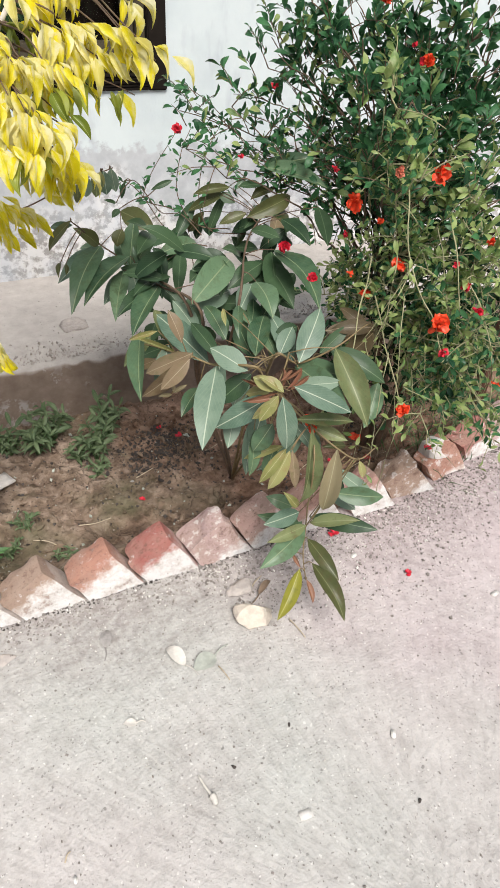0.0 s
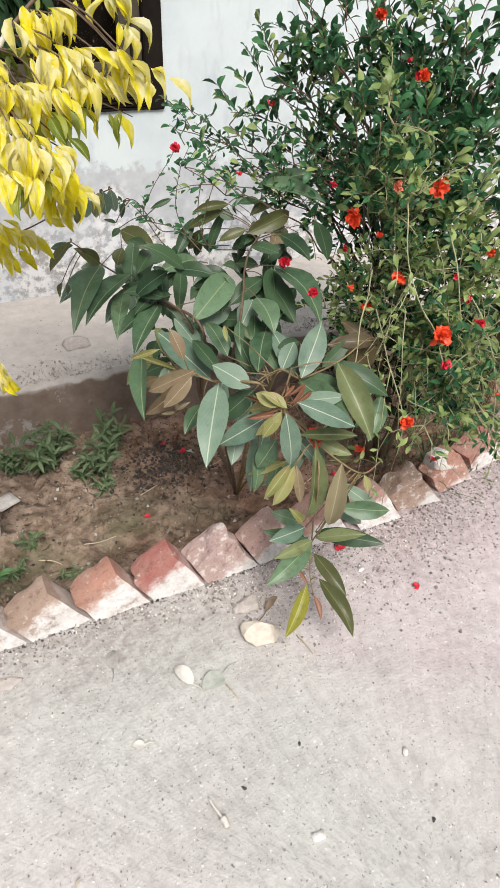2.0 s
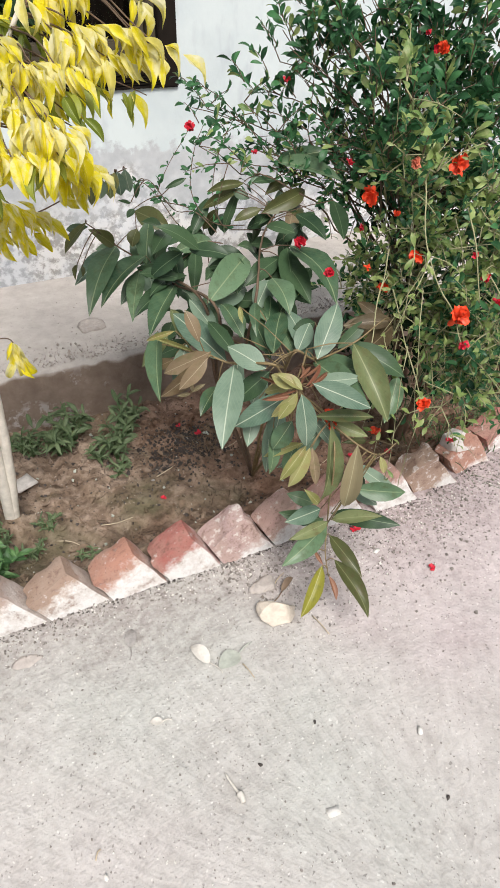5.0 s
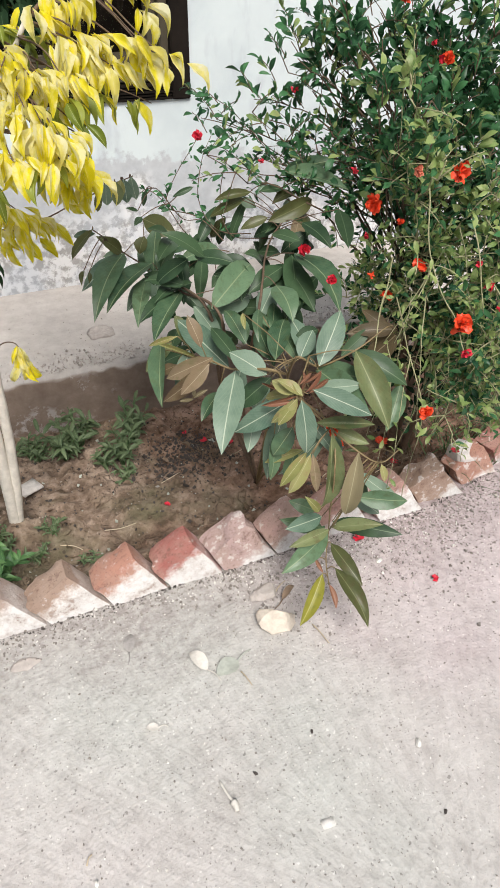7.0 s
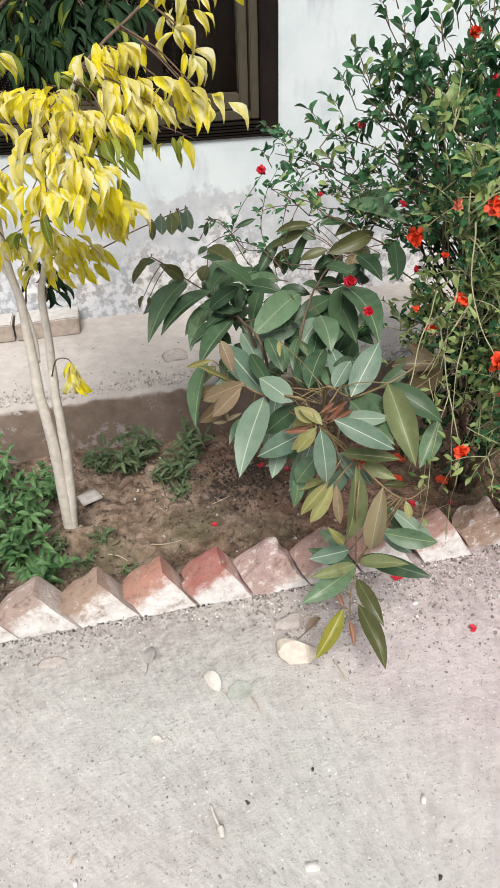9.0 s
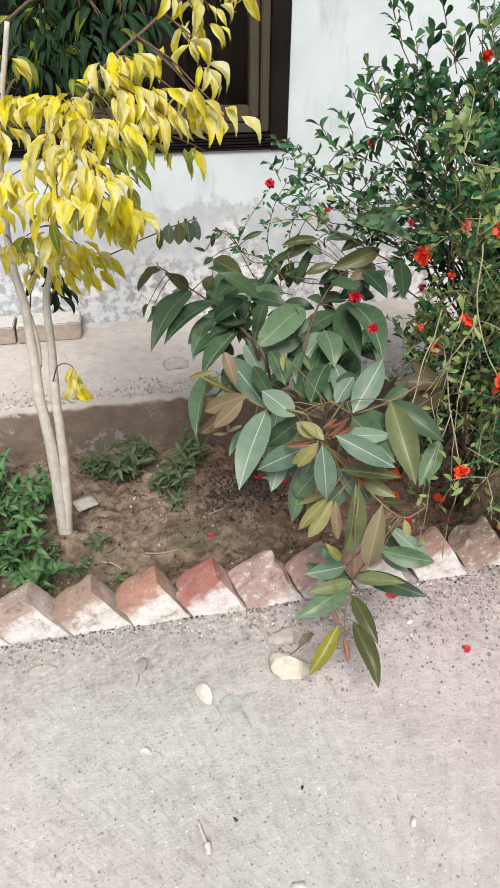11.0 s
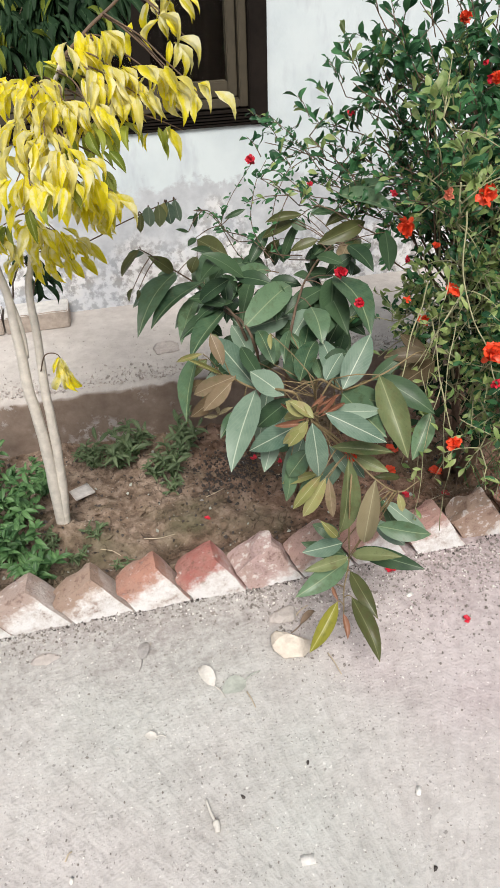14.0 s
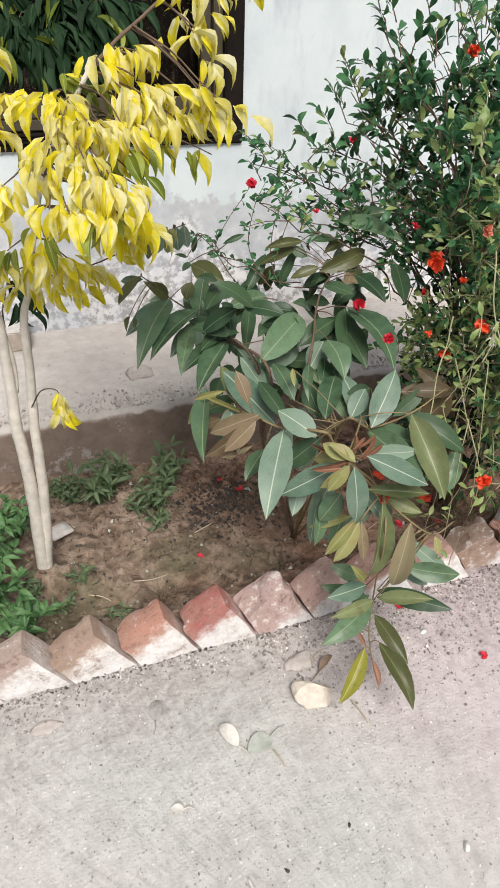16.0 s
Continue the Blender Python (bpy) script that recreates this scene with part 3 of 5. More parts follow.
bm = bmesh.new()
for x0, x1, z0, z1 in ((-3.2, WX0, -0.3, 3.2), (WX1, 3.4, -0.3, 3.2), (WX0, WX1, -0.3, WZ0), (WX0, WX1, WZ1, 3.2)):
    piece = wall_piece(x0, x1, z0, z1)
    me = bpy.data.meshes.new("piece")
    piece.to_mesh(me)
    bm.from_mesh(me)
    bpy.data.meshes.remove(me)
    piece.free()
tagged(part("wall_north", bm, M_WALL), "whitewashed plaster house wall, damp and peeling near its foot", "wall", kind="structure")
for name, dims in (("wall_east", (3.4, 3.6, 2.0, 6.0, -0.3, 3.2)), ("wall_west", (-3.4, -3.2, 2.0, 6.0, -0.3, 3.2)), ("wall_back", (-3.4, 3.6, 6.0, 6.2, -0.3, 3.2)), ("ceiling", (-3.4, 3.6, 2.0, 6.2, 3.2, 3.4)), ("floor", (-3.2, 3.4, 2.62, 6.0, -0.1, 0.1))):
    tagged(part(name, box(*dims), M_WALL), "plain plaster of the house", name.split("_")[0], kind="structure")

# window
win = empty("window_1", (WX1, WALL_Y, WZ0), "dark brown wooden window with a glazed sash and slatted foot", "window")
tagged(win, kind="structure")
YF = WALL_Y - 0.012
under(part("outer_jamb", box(WX1 - 0.066, WX1, YF, WALL_Y + 0.12, WZ0, WZ1, 0.004), M_DARKWOOD), win)
under(part("outer_jamb", box(WX0, WX0 + 0.066, YF, WALL_Y + 0.12, WZ0, WZ1, 0.004), M_DARKWOOD), win)
under(part("head", box(WX0 + 0.067, WX1 - 0.067, YF, WALL_Y + 0.12, WZ1 - 0.06, WZ1, 0.004), M_DARKWOOD), win)
for k in range(5):
    z = WZ0 + 0.002 + k * 0.0105
    under(part("slat", box(WX0 + 0.067, WX1 - 0.067, YF + 0.001 + 0.004 * (k % 2), WALL_Y + 0.05, z, z + 0.0075, 0.0012), M_DARKWOOD), win)
under(part("backing", box(WX0 + 0.067, WX1 - 0.067, WALL_Y + 0.052, WALL_Y + 0.11, WZ0 + 0.001, WZ0 + 0.054), M_DARKWOOD), win)
SX1, SZ0 = WX1 - 0.067, WZ0 + 0.056
under(part("casing", box(SX1 - 0.03, SX1, WALL_Y + 0.012, WALL_Y + 0.11, SZ0, WZ1 - 0.061, 0.004), M_SASH), win)
under(part("casing", box(WX0 + 0.067, SX1 - 0.031, WALL_Y + 0.012, WALL_Y + 0.11, SZ0, SZ0 + 0.03, 0.004), M_SASH), win)
sx = SX1 - 0.034
under(part("sash_stile", box(sx - 0.033, sx, WALL_Y + 0.035, WALL_Y + 0.08, SZ0 + 0.032, WZ1 - 0.062, 0.004), M_SASH), win)
under(part("sash_rail", box(WX0 + 0.067, sx - 0.034, WALL_Y + 0.036, WALL_Y + 0.08, SZ0 + 0.032, SZ0 + 0.085, 0.004), M_SASH), win)
under(part("mullion", box(-0.16, -0.10, WALL_Y + 0.034, WALL_Y + 0.08, SZ0 + 0.086, WZ1 - 0.062, 0.004), M_DARKWOOD), win)
gm, nt, b = material("window_glass", 0.02, 0.08)
colour(nt, b, ramp(nt, noise_of(nt, place(nt), 8, 4), (0.3, (0.9, 0.9, 0.9)), (0.7, (1.0, 1.0, 1.0))))
b.inputs["Transmission Weight"].default_value = 1.0
b.inputs["IOR"].default_value = 1.13
pane = under(part("pane", box(WX0 + 0.07, sx - 0.02, WALL_Y + 0.055, WALL_Y + 0.059, SZ0 + 0.07, WZ1 - 0.065), gm), win)
pane.visible_shadow = False
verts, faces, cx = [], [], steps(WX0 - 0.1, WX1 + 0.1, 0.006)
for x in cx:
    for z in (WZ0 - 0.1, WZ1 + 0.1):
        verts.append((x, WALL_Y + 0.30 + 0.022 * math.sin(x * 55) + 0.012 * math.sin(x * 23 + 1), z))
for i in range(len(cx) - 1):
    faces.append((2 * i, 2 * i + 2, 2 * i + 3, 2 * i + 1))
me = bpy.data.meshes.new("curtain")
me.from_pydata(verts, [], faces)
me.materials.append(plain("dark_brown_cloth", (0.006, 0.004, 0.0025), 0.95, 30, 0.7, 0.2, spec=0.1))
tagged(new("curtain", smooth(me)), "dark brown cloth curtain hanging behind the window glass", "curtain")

# edging of leaning bricks
edging = empty("brick_edging", (0, FRONT, 0), "row of leaning red bricks edging the bed, daubed with limewash", "edging")
tagged(edging, kind="structure")
LEAN, BACK = 32.0, 8.0
meshes = []
for k in range(6):
    b3 = box(0.002, 0.1215, 0.0, 0.080, -0.12, 0.122, 0.0, 0.0, 7)
    for v in b3.verts:
        # corners and edges worn round, then lumps and chips
        a, b4, c = (v.co.x - 0.060) / 0.058, (v.co.y - 0.037) / 0.037, (v.co.z - 0.001) / 0.121
        a, b4, c = a ** 4, b4 ** 4, c ** 4
        edge = a * b4 + b4 * c + a * c
        v.co = Vector((0.060, 0.037, 0.001)) + (v.co - Vector((0.060, 0.037, 0.001))) * (1 - 0.022 * min(1.0, edge) - 0.012 * max(0.0, edge - 1))
        chip = max(0.0, noise.noise(v.co * 30 + Vector((k * 5, 0, 2)))) * min(1.0, edge)
        v.co += noise.noise_vector(v.co * 14 + Vector((k * 7, 0, 0))) * 0.003 + noise.noise_vector(v.co * 75 + Vector((0, k * 5, 0))) * 0.0018
        v.co += (Vector((0.061, 0.037, 0.03)) - v.co) * chip * 0.13
    me = bpy.data.meshes.new("brick")
    b3.to_mesh(me)
    b3.free()
    me.materials.append(M_BRICK)
    smooth(me)
    me.set_sharp_from_angle(angle=radians(30))
    bare = me.copy()
    bare.materials[0] = M_BRICK_BARE
    for v in bare.vertices:
        worn = 1 + max(0.0, v.co.z) * 16
        v.co += noise.noise_vector(v.co * 24 + Vector((0, k * 3, 9))) * 0.0042 * worn
    meshes.append((me, bare))
rng = random.Random(4)
BRICK_TONES = [(0.38, 0.27, 0.21), (0.46, 0.24, 0.18), (0.40, 0.145, 0.125), (0.50, 0.36, 0.345), (0.50, 0.33, 0.295), (0.40, 0.22, 0.19), (0.40, 0.23, 0.20)]
for k in range(-18, 27):
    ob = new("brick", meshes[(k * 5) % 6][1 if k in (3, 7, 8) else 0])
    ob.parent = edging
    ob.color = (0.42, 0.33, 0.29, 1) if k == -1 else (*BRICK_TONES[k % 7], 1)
    far = 1.0 if k > 6 else 0.0
    x = -0.069 + 0.1445 * (k - 3) if k < 6 else 0.385 + 0.155 * (k - 6)
    lean = LEAN + rng.uniform(-2.5, 2.5) * (1 + 1.8 * far)
    ob.matrix_basis = pose(x - 0.038, kerb(x) - FRONT + rng.uniform(-0.004, 0.004), 0, -BACK + rng.uniform(-2, 2) * (1 + far), 0, rng.uniform(-3, 3) * (1 + far)) @ pose(0, 0, -0.037 + rng.uniform(-0.005, 0.005) - 0.012 * far, 0, -lean, 0)
# ---- things ----
BRANCH = {}
BRANCH["left_lower"] = [(0.100, 1.250, -0.060), (0.030, 1.340, 0.250), (-0.060, 1.118, 0.599), (-0.072, 1.363, 0.551), (-0.100, 1.563, 0.516), (-0.112, 1.555, 0.580)]
BRANCH["left"] = [(0.100, 1.250, -0.060), (0.020, 1.330, 0.250), (-0.067, 1.180, 0.584), (-0.082, 1.520, 0.524), (-0.165, 1.568, 0.585), (-0.264, 1.416, 0.713)]
BRANCH["sprig"] = [(-0.387, 1.403, 0.747), (-0.305, 1.324, 0.808), (-0.237, 1.352, 0.821), (-0.170, 1.361, 0.840)]
BRANCH["thin"] = [(0.050, 1.380, 0.300), (0.099, 1.626, 0.580), (-0.004, 1.560, 0.663), (-0.064, 1.545, 0.742), (-0.123, 1.441, 0.785)]
BRANCH["back"] = [(0.100, 1.250, -0.060), (0.080, 1.320, 0.200), (0.031, 1.118, 0.601), (0.171, 1.371, 0.650), (0.335, 1.511, 0.692)]
BRANCH["upper"] = [(0.100, 1.250, -0.060), (0.100, 1.120, 0.300), (0.037, 0.943, 0.569), (0.093, 0.939, 0.541), (0.159, 0.909, 0.583), (0.243, 0.925, 0.614)]
BRANCH["mid"] = [(0.100, 1.250, -0.060), (0.060, 1.100, 0.320), (-0.021, 0.892, 0.576), (-0.085, 0.966, 0.558), (-0.128, 1.019, 0.558), (-0.184, 1.191, 0.505)]
BRANCH["crown"] = [(0.100, 1.250, -0.060), (0.100, 1.050, 0.280), (0.080, 0.958, 0.553), (-0.018, 0.826, 0.565)]
BRANCH["low"] = [(-0.018, 0.826, 0.565), (0.068, 0.822, 0.468), (0.107, 0.767, 0.434), (0.151, 0.744, 0.409), (0.192, 0.746, 0.428)]
BRANCH["drip"] = [(-0.018, 0.826, 0.565), (0.068, 0.822, 0.468), (0.055, 0.764, 0.391), (0.074, 0.790, 0.195), (0.050, 0.741, 0.143), (0.032, 0.696, 0.126)]

TONES = {
    "G": [leaf_mesh("leaf", M_GREEN, 0.12, 0.35), leaf_mesh("leaf", M_GREEN, 0.18, 0.25, wave=0.014), leaf_mesh("leaf", M_GREEN, 0.08, 0.5, wave=0.008)],
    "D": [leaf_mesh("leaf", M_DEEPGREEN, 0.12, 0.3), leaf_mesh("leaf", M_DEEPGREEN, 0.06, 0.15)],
    "P": [leaf_mesh("leaf", M_PALE, 0.10, 0.22), leaf_mesh("leaf", M_PALE, 0.06, 0.3, wave=0.008)],
    "O": [leaf_mesh("leaf", M_OLIVE, 0.12, 0.65), leaf_mesh("leaf", M_OLIVE, 0.05, 0.5)],
    "C": [leaf_mesh("leaf", M_COPPER, 0.14, 0.55, wave=0.015), leaf_mesh("leaf", M_COPPER, 0.08, 0.4, wave=0.02)],
    "V": [leaf_mesh("leaf", M_DULLOLIVE, 0.12, 0.3), leaf_mesh("leaf", M_DULLOLIVE, 0.2, 0.5, wave=0.02)],
    "B": [leaf_mesh("leaf", M_BROWNLEAF, 0.12, 0.3)],
    "K": [leaf_mesh("leaf", M_KHAKI, 0.10, 0.7)],
    "L": [leaf_mesh("leaf", M_YOUNGLEAF, 0.10, 0.6), leaf_mesh("leaf", M_YOUNGLEAF, 0.05, 0.4)],
    "R": [leaf_mesh("leaf", M_RUSSET, 0.08, 0.6)],
    "Y": [leaf_mesh("leaf", M_MUSTARD, 0.12, 0.6)],
}
TREE_BASE = Vector((-0.594, 1.31, -0.015))
tree = empty("tree", TREE_BASE, "young variegated tree with yellow drooping leaves and pale twin stems", "tree")
shrub = empty("shrub", (0.10, 1.25, -0.06), "broad-leaved green shrub leaning out of the bed over the edging", "shrub")
rs = random.Random(11)


def nearest(line, p):
    return min(line, key=lambda q: (q - p).length)


def shrub_leaves(group, rows):
    """One branch with its leaf stalks, and each of its leaves."""
    owner = tree if group == "sprig" else shrub
    line = curve(BRANCH[group], 8, 0.003, len(rows))
    bm = bmesh.new()
    thick = {"left": 0.0055, "left_lower": 0.0055, "back": 0.0055, "thin": 0.0016, "sprig": 0.0016, "low": 0.0026, "drip": 0.0026}.get(group, 0.0045)
    tube(bm, line, thick, 0.0013, 6)
    for row in rows:
        p = Vector(row[:3])
        q = nearest(line, p)
        d = p - q
        if d.length > 0.004:
            tube(bm, curve((q, q + d * 0.5 + Vector((0, 0, 0.006)), p), 3), 0.0014, 0.0011, 5)
    stem = under(part("branch", bm, M_TWIG if group in ("left", "left_lower", "back", "sprig", "thin") else M_STALK), owner)
    for row in rows:
        base, tip, width, tone = Vector(row[:3]), Vector(row[3:6]), row[6], row[7]
        face = Vector((-0.22, -0.75, 0.62)) + Vector((rs.uniform(-0.35, 0.35), rs.uniform(-0.2, 0.2), rs.uniform(-0.25, 0.3)))
        ob = new("leaf", rs.choice(TONES[tone]))
        ob.parent = stem
        ob.matrix_parent_inverse = Matrix.Translation(-owner.location) @ Matrix.Translation(owner.location)
        ob.matrix_basis = leaf_pose(base, tip, width, face)
        # a leaf behind it, on the same node, turned a little
        if group not in ("sprig", "thin", "drip", "mid") and (tip - base).length > 0.06 and rs.random() < 0.75:
            turn = Matrix.Rotation(rs.choice((-1, 1)) * rs.uniform(0.35, 0.9), 3, Vector((-0.25, -0.8, 0.55)))
            away = Vector((0.06, 0.25, -0.16)) * rs.uniform(0.08, 0.2)
            b2 = base + away
            ob = new("leaf", rs.choice(TONES[rs.choice("GDP") if tone in "GDPOV" else tone]))
            ob.parent = stem
            ob.matrix_basis = leaf_pose(b2, b2 + turn @ (tip - base) * rs.uniform(0.7, 0.95) + away * 0.5, width * rs.uniform(0.75, 0.95), face)


shrub_leaves("left", [
    (-.173, 1.535, .599, -.304, 1.324, .527, .065, "G"),
    (-.104, 1.514, .571, -.269, 1.346, .533, .059, "G"),
    (-.101, 1.528, .539, -.072, 1.560, .651, .056, "G"),
    (-.074, 1.497, .524, -.049, 1.567, .617, .050, "G"),
    (-.047, 1.458, .590, .093, 1.529, .571, .046, "G"),
    (-.064, 1.550, .576, .046, 1.617, .572, .039, "G"),
    (-.109, 1.555, .628, -.129, 1.544, .586, .040, "V"),
    (-.181, 1.521, .606, -.245, 1.502, .665, .039, "V"),
    (-.265, 1.398, .722, -.318, 1.431, .643, .025, "V"),
] + [
    (-.294, 1.442, .607, -.310, 1.397, .589, .014, "V"),
    (-.280, 1.453, .597, -.289, 1.418, .584, .012, "V"),
])
shrub_leaves("left_lower", [
    (-.099, 1.598, .659, -.026, 1.534, .627, .059, "V"),
    (-.128, 1.498, .539, -.197, 1.342, .482, .048, "G"),
    (-.091, 1.546, .514, -.125, 1.450, .476, .050, "G"),
    (-.077, 1.358, .554, -.191, 1.215, .508, .059, "G"),
    (-.027, 1.488, .567, -.043, 1.431, .545, .034, "G"),
    (-.075, 1.137, .610, .072, 1.267, .640, .071, "G"),
    (.023, 1.477, .582, -.041, 1.325, .522, .039, "D"),
    (.077, 1.278, .578, -.047, 1.205, .583, .041, "D"),
])
shrub_leaves("sprig", [
    (-.236, 1.332, .838, -.238, 1.339, .790, .034, "P"),
    (-.213, 1.347, .836, -.216, 1.343, .786, .032, "O"),
    (-.193, 1.355, .837, -.188, 1.362, .783, .032, "P"),
    (-.175, 1.358, .840, -.166, 1.364, .787, .028, "P"),
    (-.255, 1.325, .826, -.262, 1.325, .784, .018, "V"),
    (-.200, 1.350, .838, -.204, 1.348, .798, .024, "L"),
])
shrub_leaves("thin", [
    (.026, 1.540, .745, -.030, 1.547, .723, .016, "D"),
    (-.106, 1.512, .759, -.114, 1.521, .717, .015, "D"),
    (-.133, 1.503, .714, -.167, 1.490, .729, .010, "D"),
    (-.102, 1.597, .665, -.131, 1.565, .655, .019, "D"),
])
shrub_leaves("back", [
    (.172, 1.505, .727, .075, 1.524, .710, .027, "V"),
    (.155, 1.501, .715, .069, 1.544, .661, .030, "V"),
    (.141, 1.506, .712, .177, 1.480, .694, .030, "D"),
    (.196, 1.507, .726, .277, 1.533, .714, .024, "D"),
    (.204, 1.464, .671, .130, 1.476, .643, .030, "V"),
    (.193, 1.442, .667, .338, 1.477, .700, .051, "V"),
    (.260, 1.398, .673, .199, 1.319, .641, .043, "C"),
    (.239, 1.335, .697, .263, 1.221, .668, .047, "D"),
    (.272, 1.527, .766, .376, 1.353, .754, .050, "G"),
] + [
    (.313, 1.288, .736, .278, 1.169, .687, .045, "D"),
    (.163, 1.219, .673, .181, 1.018, .613, .074, "G"),
    (.149, 1.236, .639, .153, 1.080, .589, .058, "D"),
    (.089, 1.156, .632, .082, 1.047, .594, .061, "G"),
    (.314, 1.543, .700, .245, 1.531, .679, .034, "V"),
    (.321, 1.465, .662, .244, 1.404, .645, .036, "V"),
    (.256, 1.514, .668, .184, 1.436, .640, .034, "D"),
    (.325, 1.396, .670, .243, 1.338, .654, .032, "D"),
    (.129, 1.577, .643, .094, 1.604, .580, .032, "V"),
])
shrub_leaves("upper", [
    (.088, .927, .549, .174, 1.005, .626, .057, "P"),
    (.134, 1.025, .577, .077, 1.027, .564, .035, "D"),
    (.066, .973, .547, .119, 1.021, .581, .042, "P"),
    (-.026, 1.052, .558, -.038, 1.156, .592, .038, "G"),
    (.048, 1.083, .559, .081, 1.148, .594, .044, "G"),
    (-.059, 1.130, .535, -.080, 1.248, .567, .045, "P"),
    (.011, .979, .551, .080, 1.082, .586, .054, "G"),
    (.022, 1.100, .611, -.013, 1.013, .578, .025, "G"),
    (-.030, 1.067, .627, -.037, 1.033, .605, .012, "L"),
] + [
    (-.071, 1.037, .516, -.131, 1.222, .554, .062, "P"),
    (-.064, .999, .552, -.086, 1.111, .581, .035, "D"),
    (-.044, .901, .574, -.097, .972, .598, .053, "P"),
    (-.134, 1.157, .524, -.128, 1.242, .554, .029, "O"),
    (-.022, .927, .547, -.092, .943, .477, .047, "D"),
    (.178, .990, .519, .257, 1.000, .573, .032, "D"),
    (.313, .981, .566, .213, 1.014, .560, .040, "B"),
    (.341, 1.016, .529, .210, .971, .492, .056, "B"),
])
shrub_leaves("mid", [
    (-.090, .953, .565, -.175, .813, .475, .063, "P"),
    (-.121, 1.006, .571, -.206, 1.067, .502, .039, "C"),
    (-.132, .994, .566, -.196, .997, .502, .036, "C"),
    (-.127, 1.057, .538, -.204, 1.172, .534, .011, "L"),
    (-.173, 1.205, .526, -.232, 1.019, .463, .046, "G"),
    (-.152, 1.201, .510, -.233, 1.143, .479, .040, "O"),
    (-.142, 1.096, .544, -.188, 1.057, .471, .038, "P"),
    (-.173, 1.095, .513, -.212, 1.120, .482, .026, "B"),
    (-.019, .839, .549, -.127, .869, .476, .049, "P"),
] + [
    (-.039, .865, .450, -.059, .834, .353, .031, "G"),
    (-.061, .918, .475, -.097, .866, .416, .040, "P"),
    (-.111, .994, .491, -.173, .936, .468, .036, "G"),
    (.005, .846, .410, -.022, .832, .341, .031, "G"),
    (-.012, .836, .481, -.053, .837, .418, .044, "G"),
    (-0.164, 1.03, 0.664, -0.147, 1.0, 0.603, 0.03, "C"),
    (-0.128, 1.0, 0.562, -0.219, 1.06, 0.449, 0.038, "C"),
    (-0.16, 1.02, 0.475, -0.175, 1.01, 0.518, 0.011, "K"),
    (-0.161, 1.02, 0.471, -0.128, 1.02, 0.485, 0.011, "K"),
    (-0.163, 1.02, 0.468, -0.195, 1.02, 0.471, 0.01, "K"),
    (-0.18, 1.05, 0.61, -0.235, 1.08, 0.582, 0.014, "L"),
    (-0.037, 1.05, 0.518, -0.069, 1.05, 0.35, 0.045, "P"),
])
shrub_leaves("crown", [
    (-.020, .795, .576, -.007, .782, .453, .046, "P"),
    (.008, .804, .587, .115, .753, .533, .045, "P"),
    (.090, .931, .537, .131, .787, .517, .062, "G"),
    (.153, .897, .591, .169, .762, .476, .063, "O"),
    (.029, .819, .492, .144, .777, .486, .029, "O"),
    (.075, .841, .452, .144, .784, .430, .032, "O"),
    (.275, .885, .487, .216, .829, .410, .046, "G"),
    (-.025, .804, .587, -.053, .860, .588, .030, "L"),
    (-.030, .795, .581, -.070, .818, .520, .026, "L"),
] + [
    (-.026, .801, .583, -.080, .847, .544, .008, "R"),
    (-.001, .829, .586, .057, .863, .584, .008, "R"),
    (-.016, .815, .597, .022, .841, .599, .008, "R"),
    (-0.029, 0.9, 0.452, -0.043, 0.88, 0.312, 0.03, "P"),
    (-0.004, 0.9, 0.462, -0.034, 0.88, 0.391, 0.04, "P"),
    (-0.015, 0.8, 0.581, -0.051, 0.84, 0.6, 0.026, "L"),
    (-0.026, 0.8, 0.577, -0.064, 0.8, 0.525, 0.028, "L"),
    (-0.01, 0.8, 0.587, 0.042, 0.84, 0.601, 0.01, "R"),
    (-0.004, 0.8, 0.583, 0.061, 0.84, 0.577, 0.01, "R"),
    (-0.037, 0.8, 0.574, -0.087, 0.82, 0.564, 0.011, "R"),
])
shrub_leaves("low", [
    (.062, .806, .467, .044, .786, .280, .049, "O"),
    (.107, .766, .435, .096, .765, .259, .049, "K"),
    (.003, .796, .443, -.056, .792, .369, .027, "L"),
    (.014, .799, .431, -.034, .793, .342, .032, "L"),
    (.022, .805, .425, .030, .786, .330, .023, "C"),
    (.143, .733, .416, .150, .720, .377, .018, "L"),
    (.041, .784, .271, .002, .787, .328, .022, "L"),
    (.067, .811, .220, -.033, .798, .229, .043, "P"),
    (.070, .780, .206, -.040, .763, .209, .032, "O"),
] + [
    (.075, .790, .185, -.064, .741, .155, .053, "G"),
    (.074, .774, .217, .158, .705, .260, .034, "O"),
    (.095, .809, .196, .216, .703, .208, .043, "D"),
    (.124, .771, .297, .230, .728, .286, .046, "G"),
    (0.171, 0.85, 0.29, 0.271, 0.8, 0.197, 0.036, "P"),
    (0.232, 0.9, 0.302, 0.161, 0.9, 0.318, 0.02, "V"),
])
shrub_leaves("drip", [
    (.071, .768, .173, .096, .657, .135, .037, "V"),
    (.057, .717, .150, .077, .588, .084, .042, "V"),
    (.024, .713, .149, -.057, .652, .076, .037, "Y"),
    (.028, .687, .139, .024, .642, .108, .016, "R"),
    (.021, .745, .165, .026, .713, .149, .010, "R"),
])

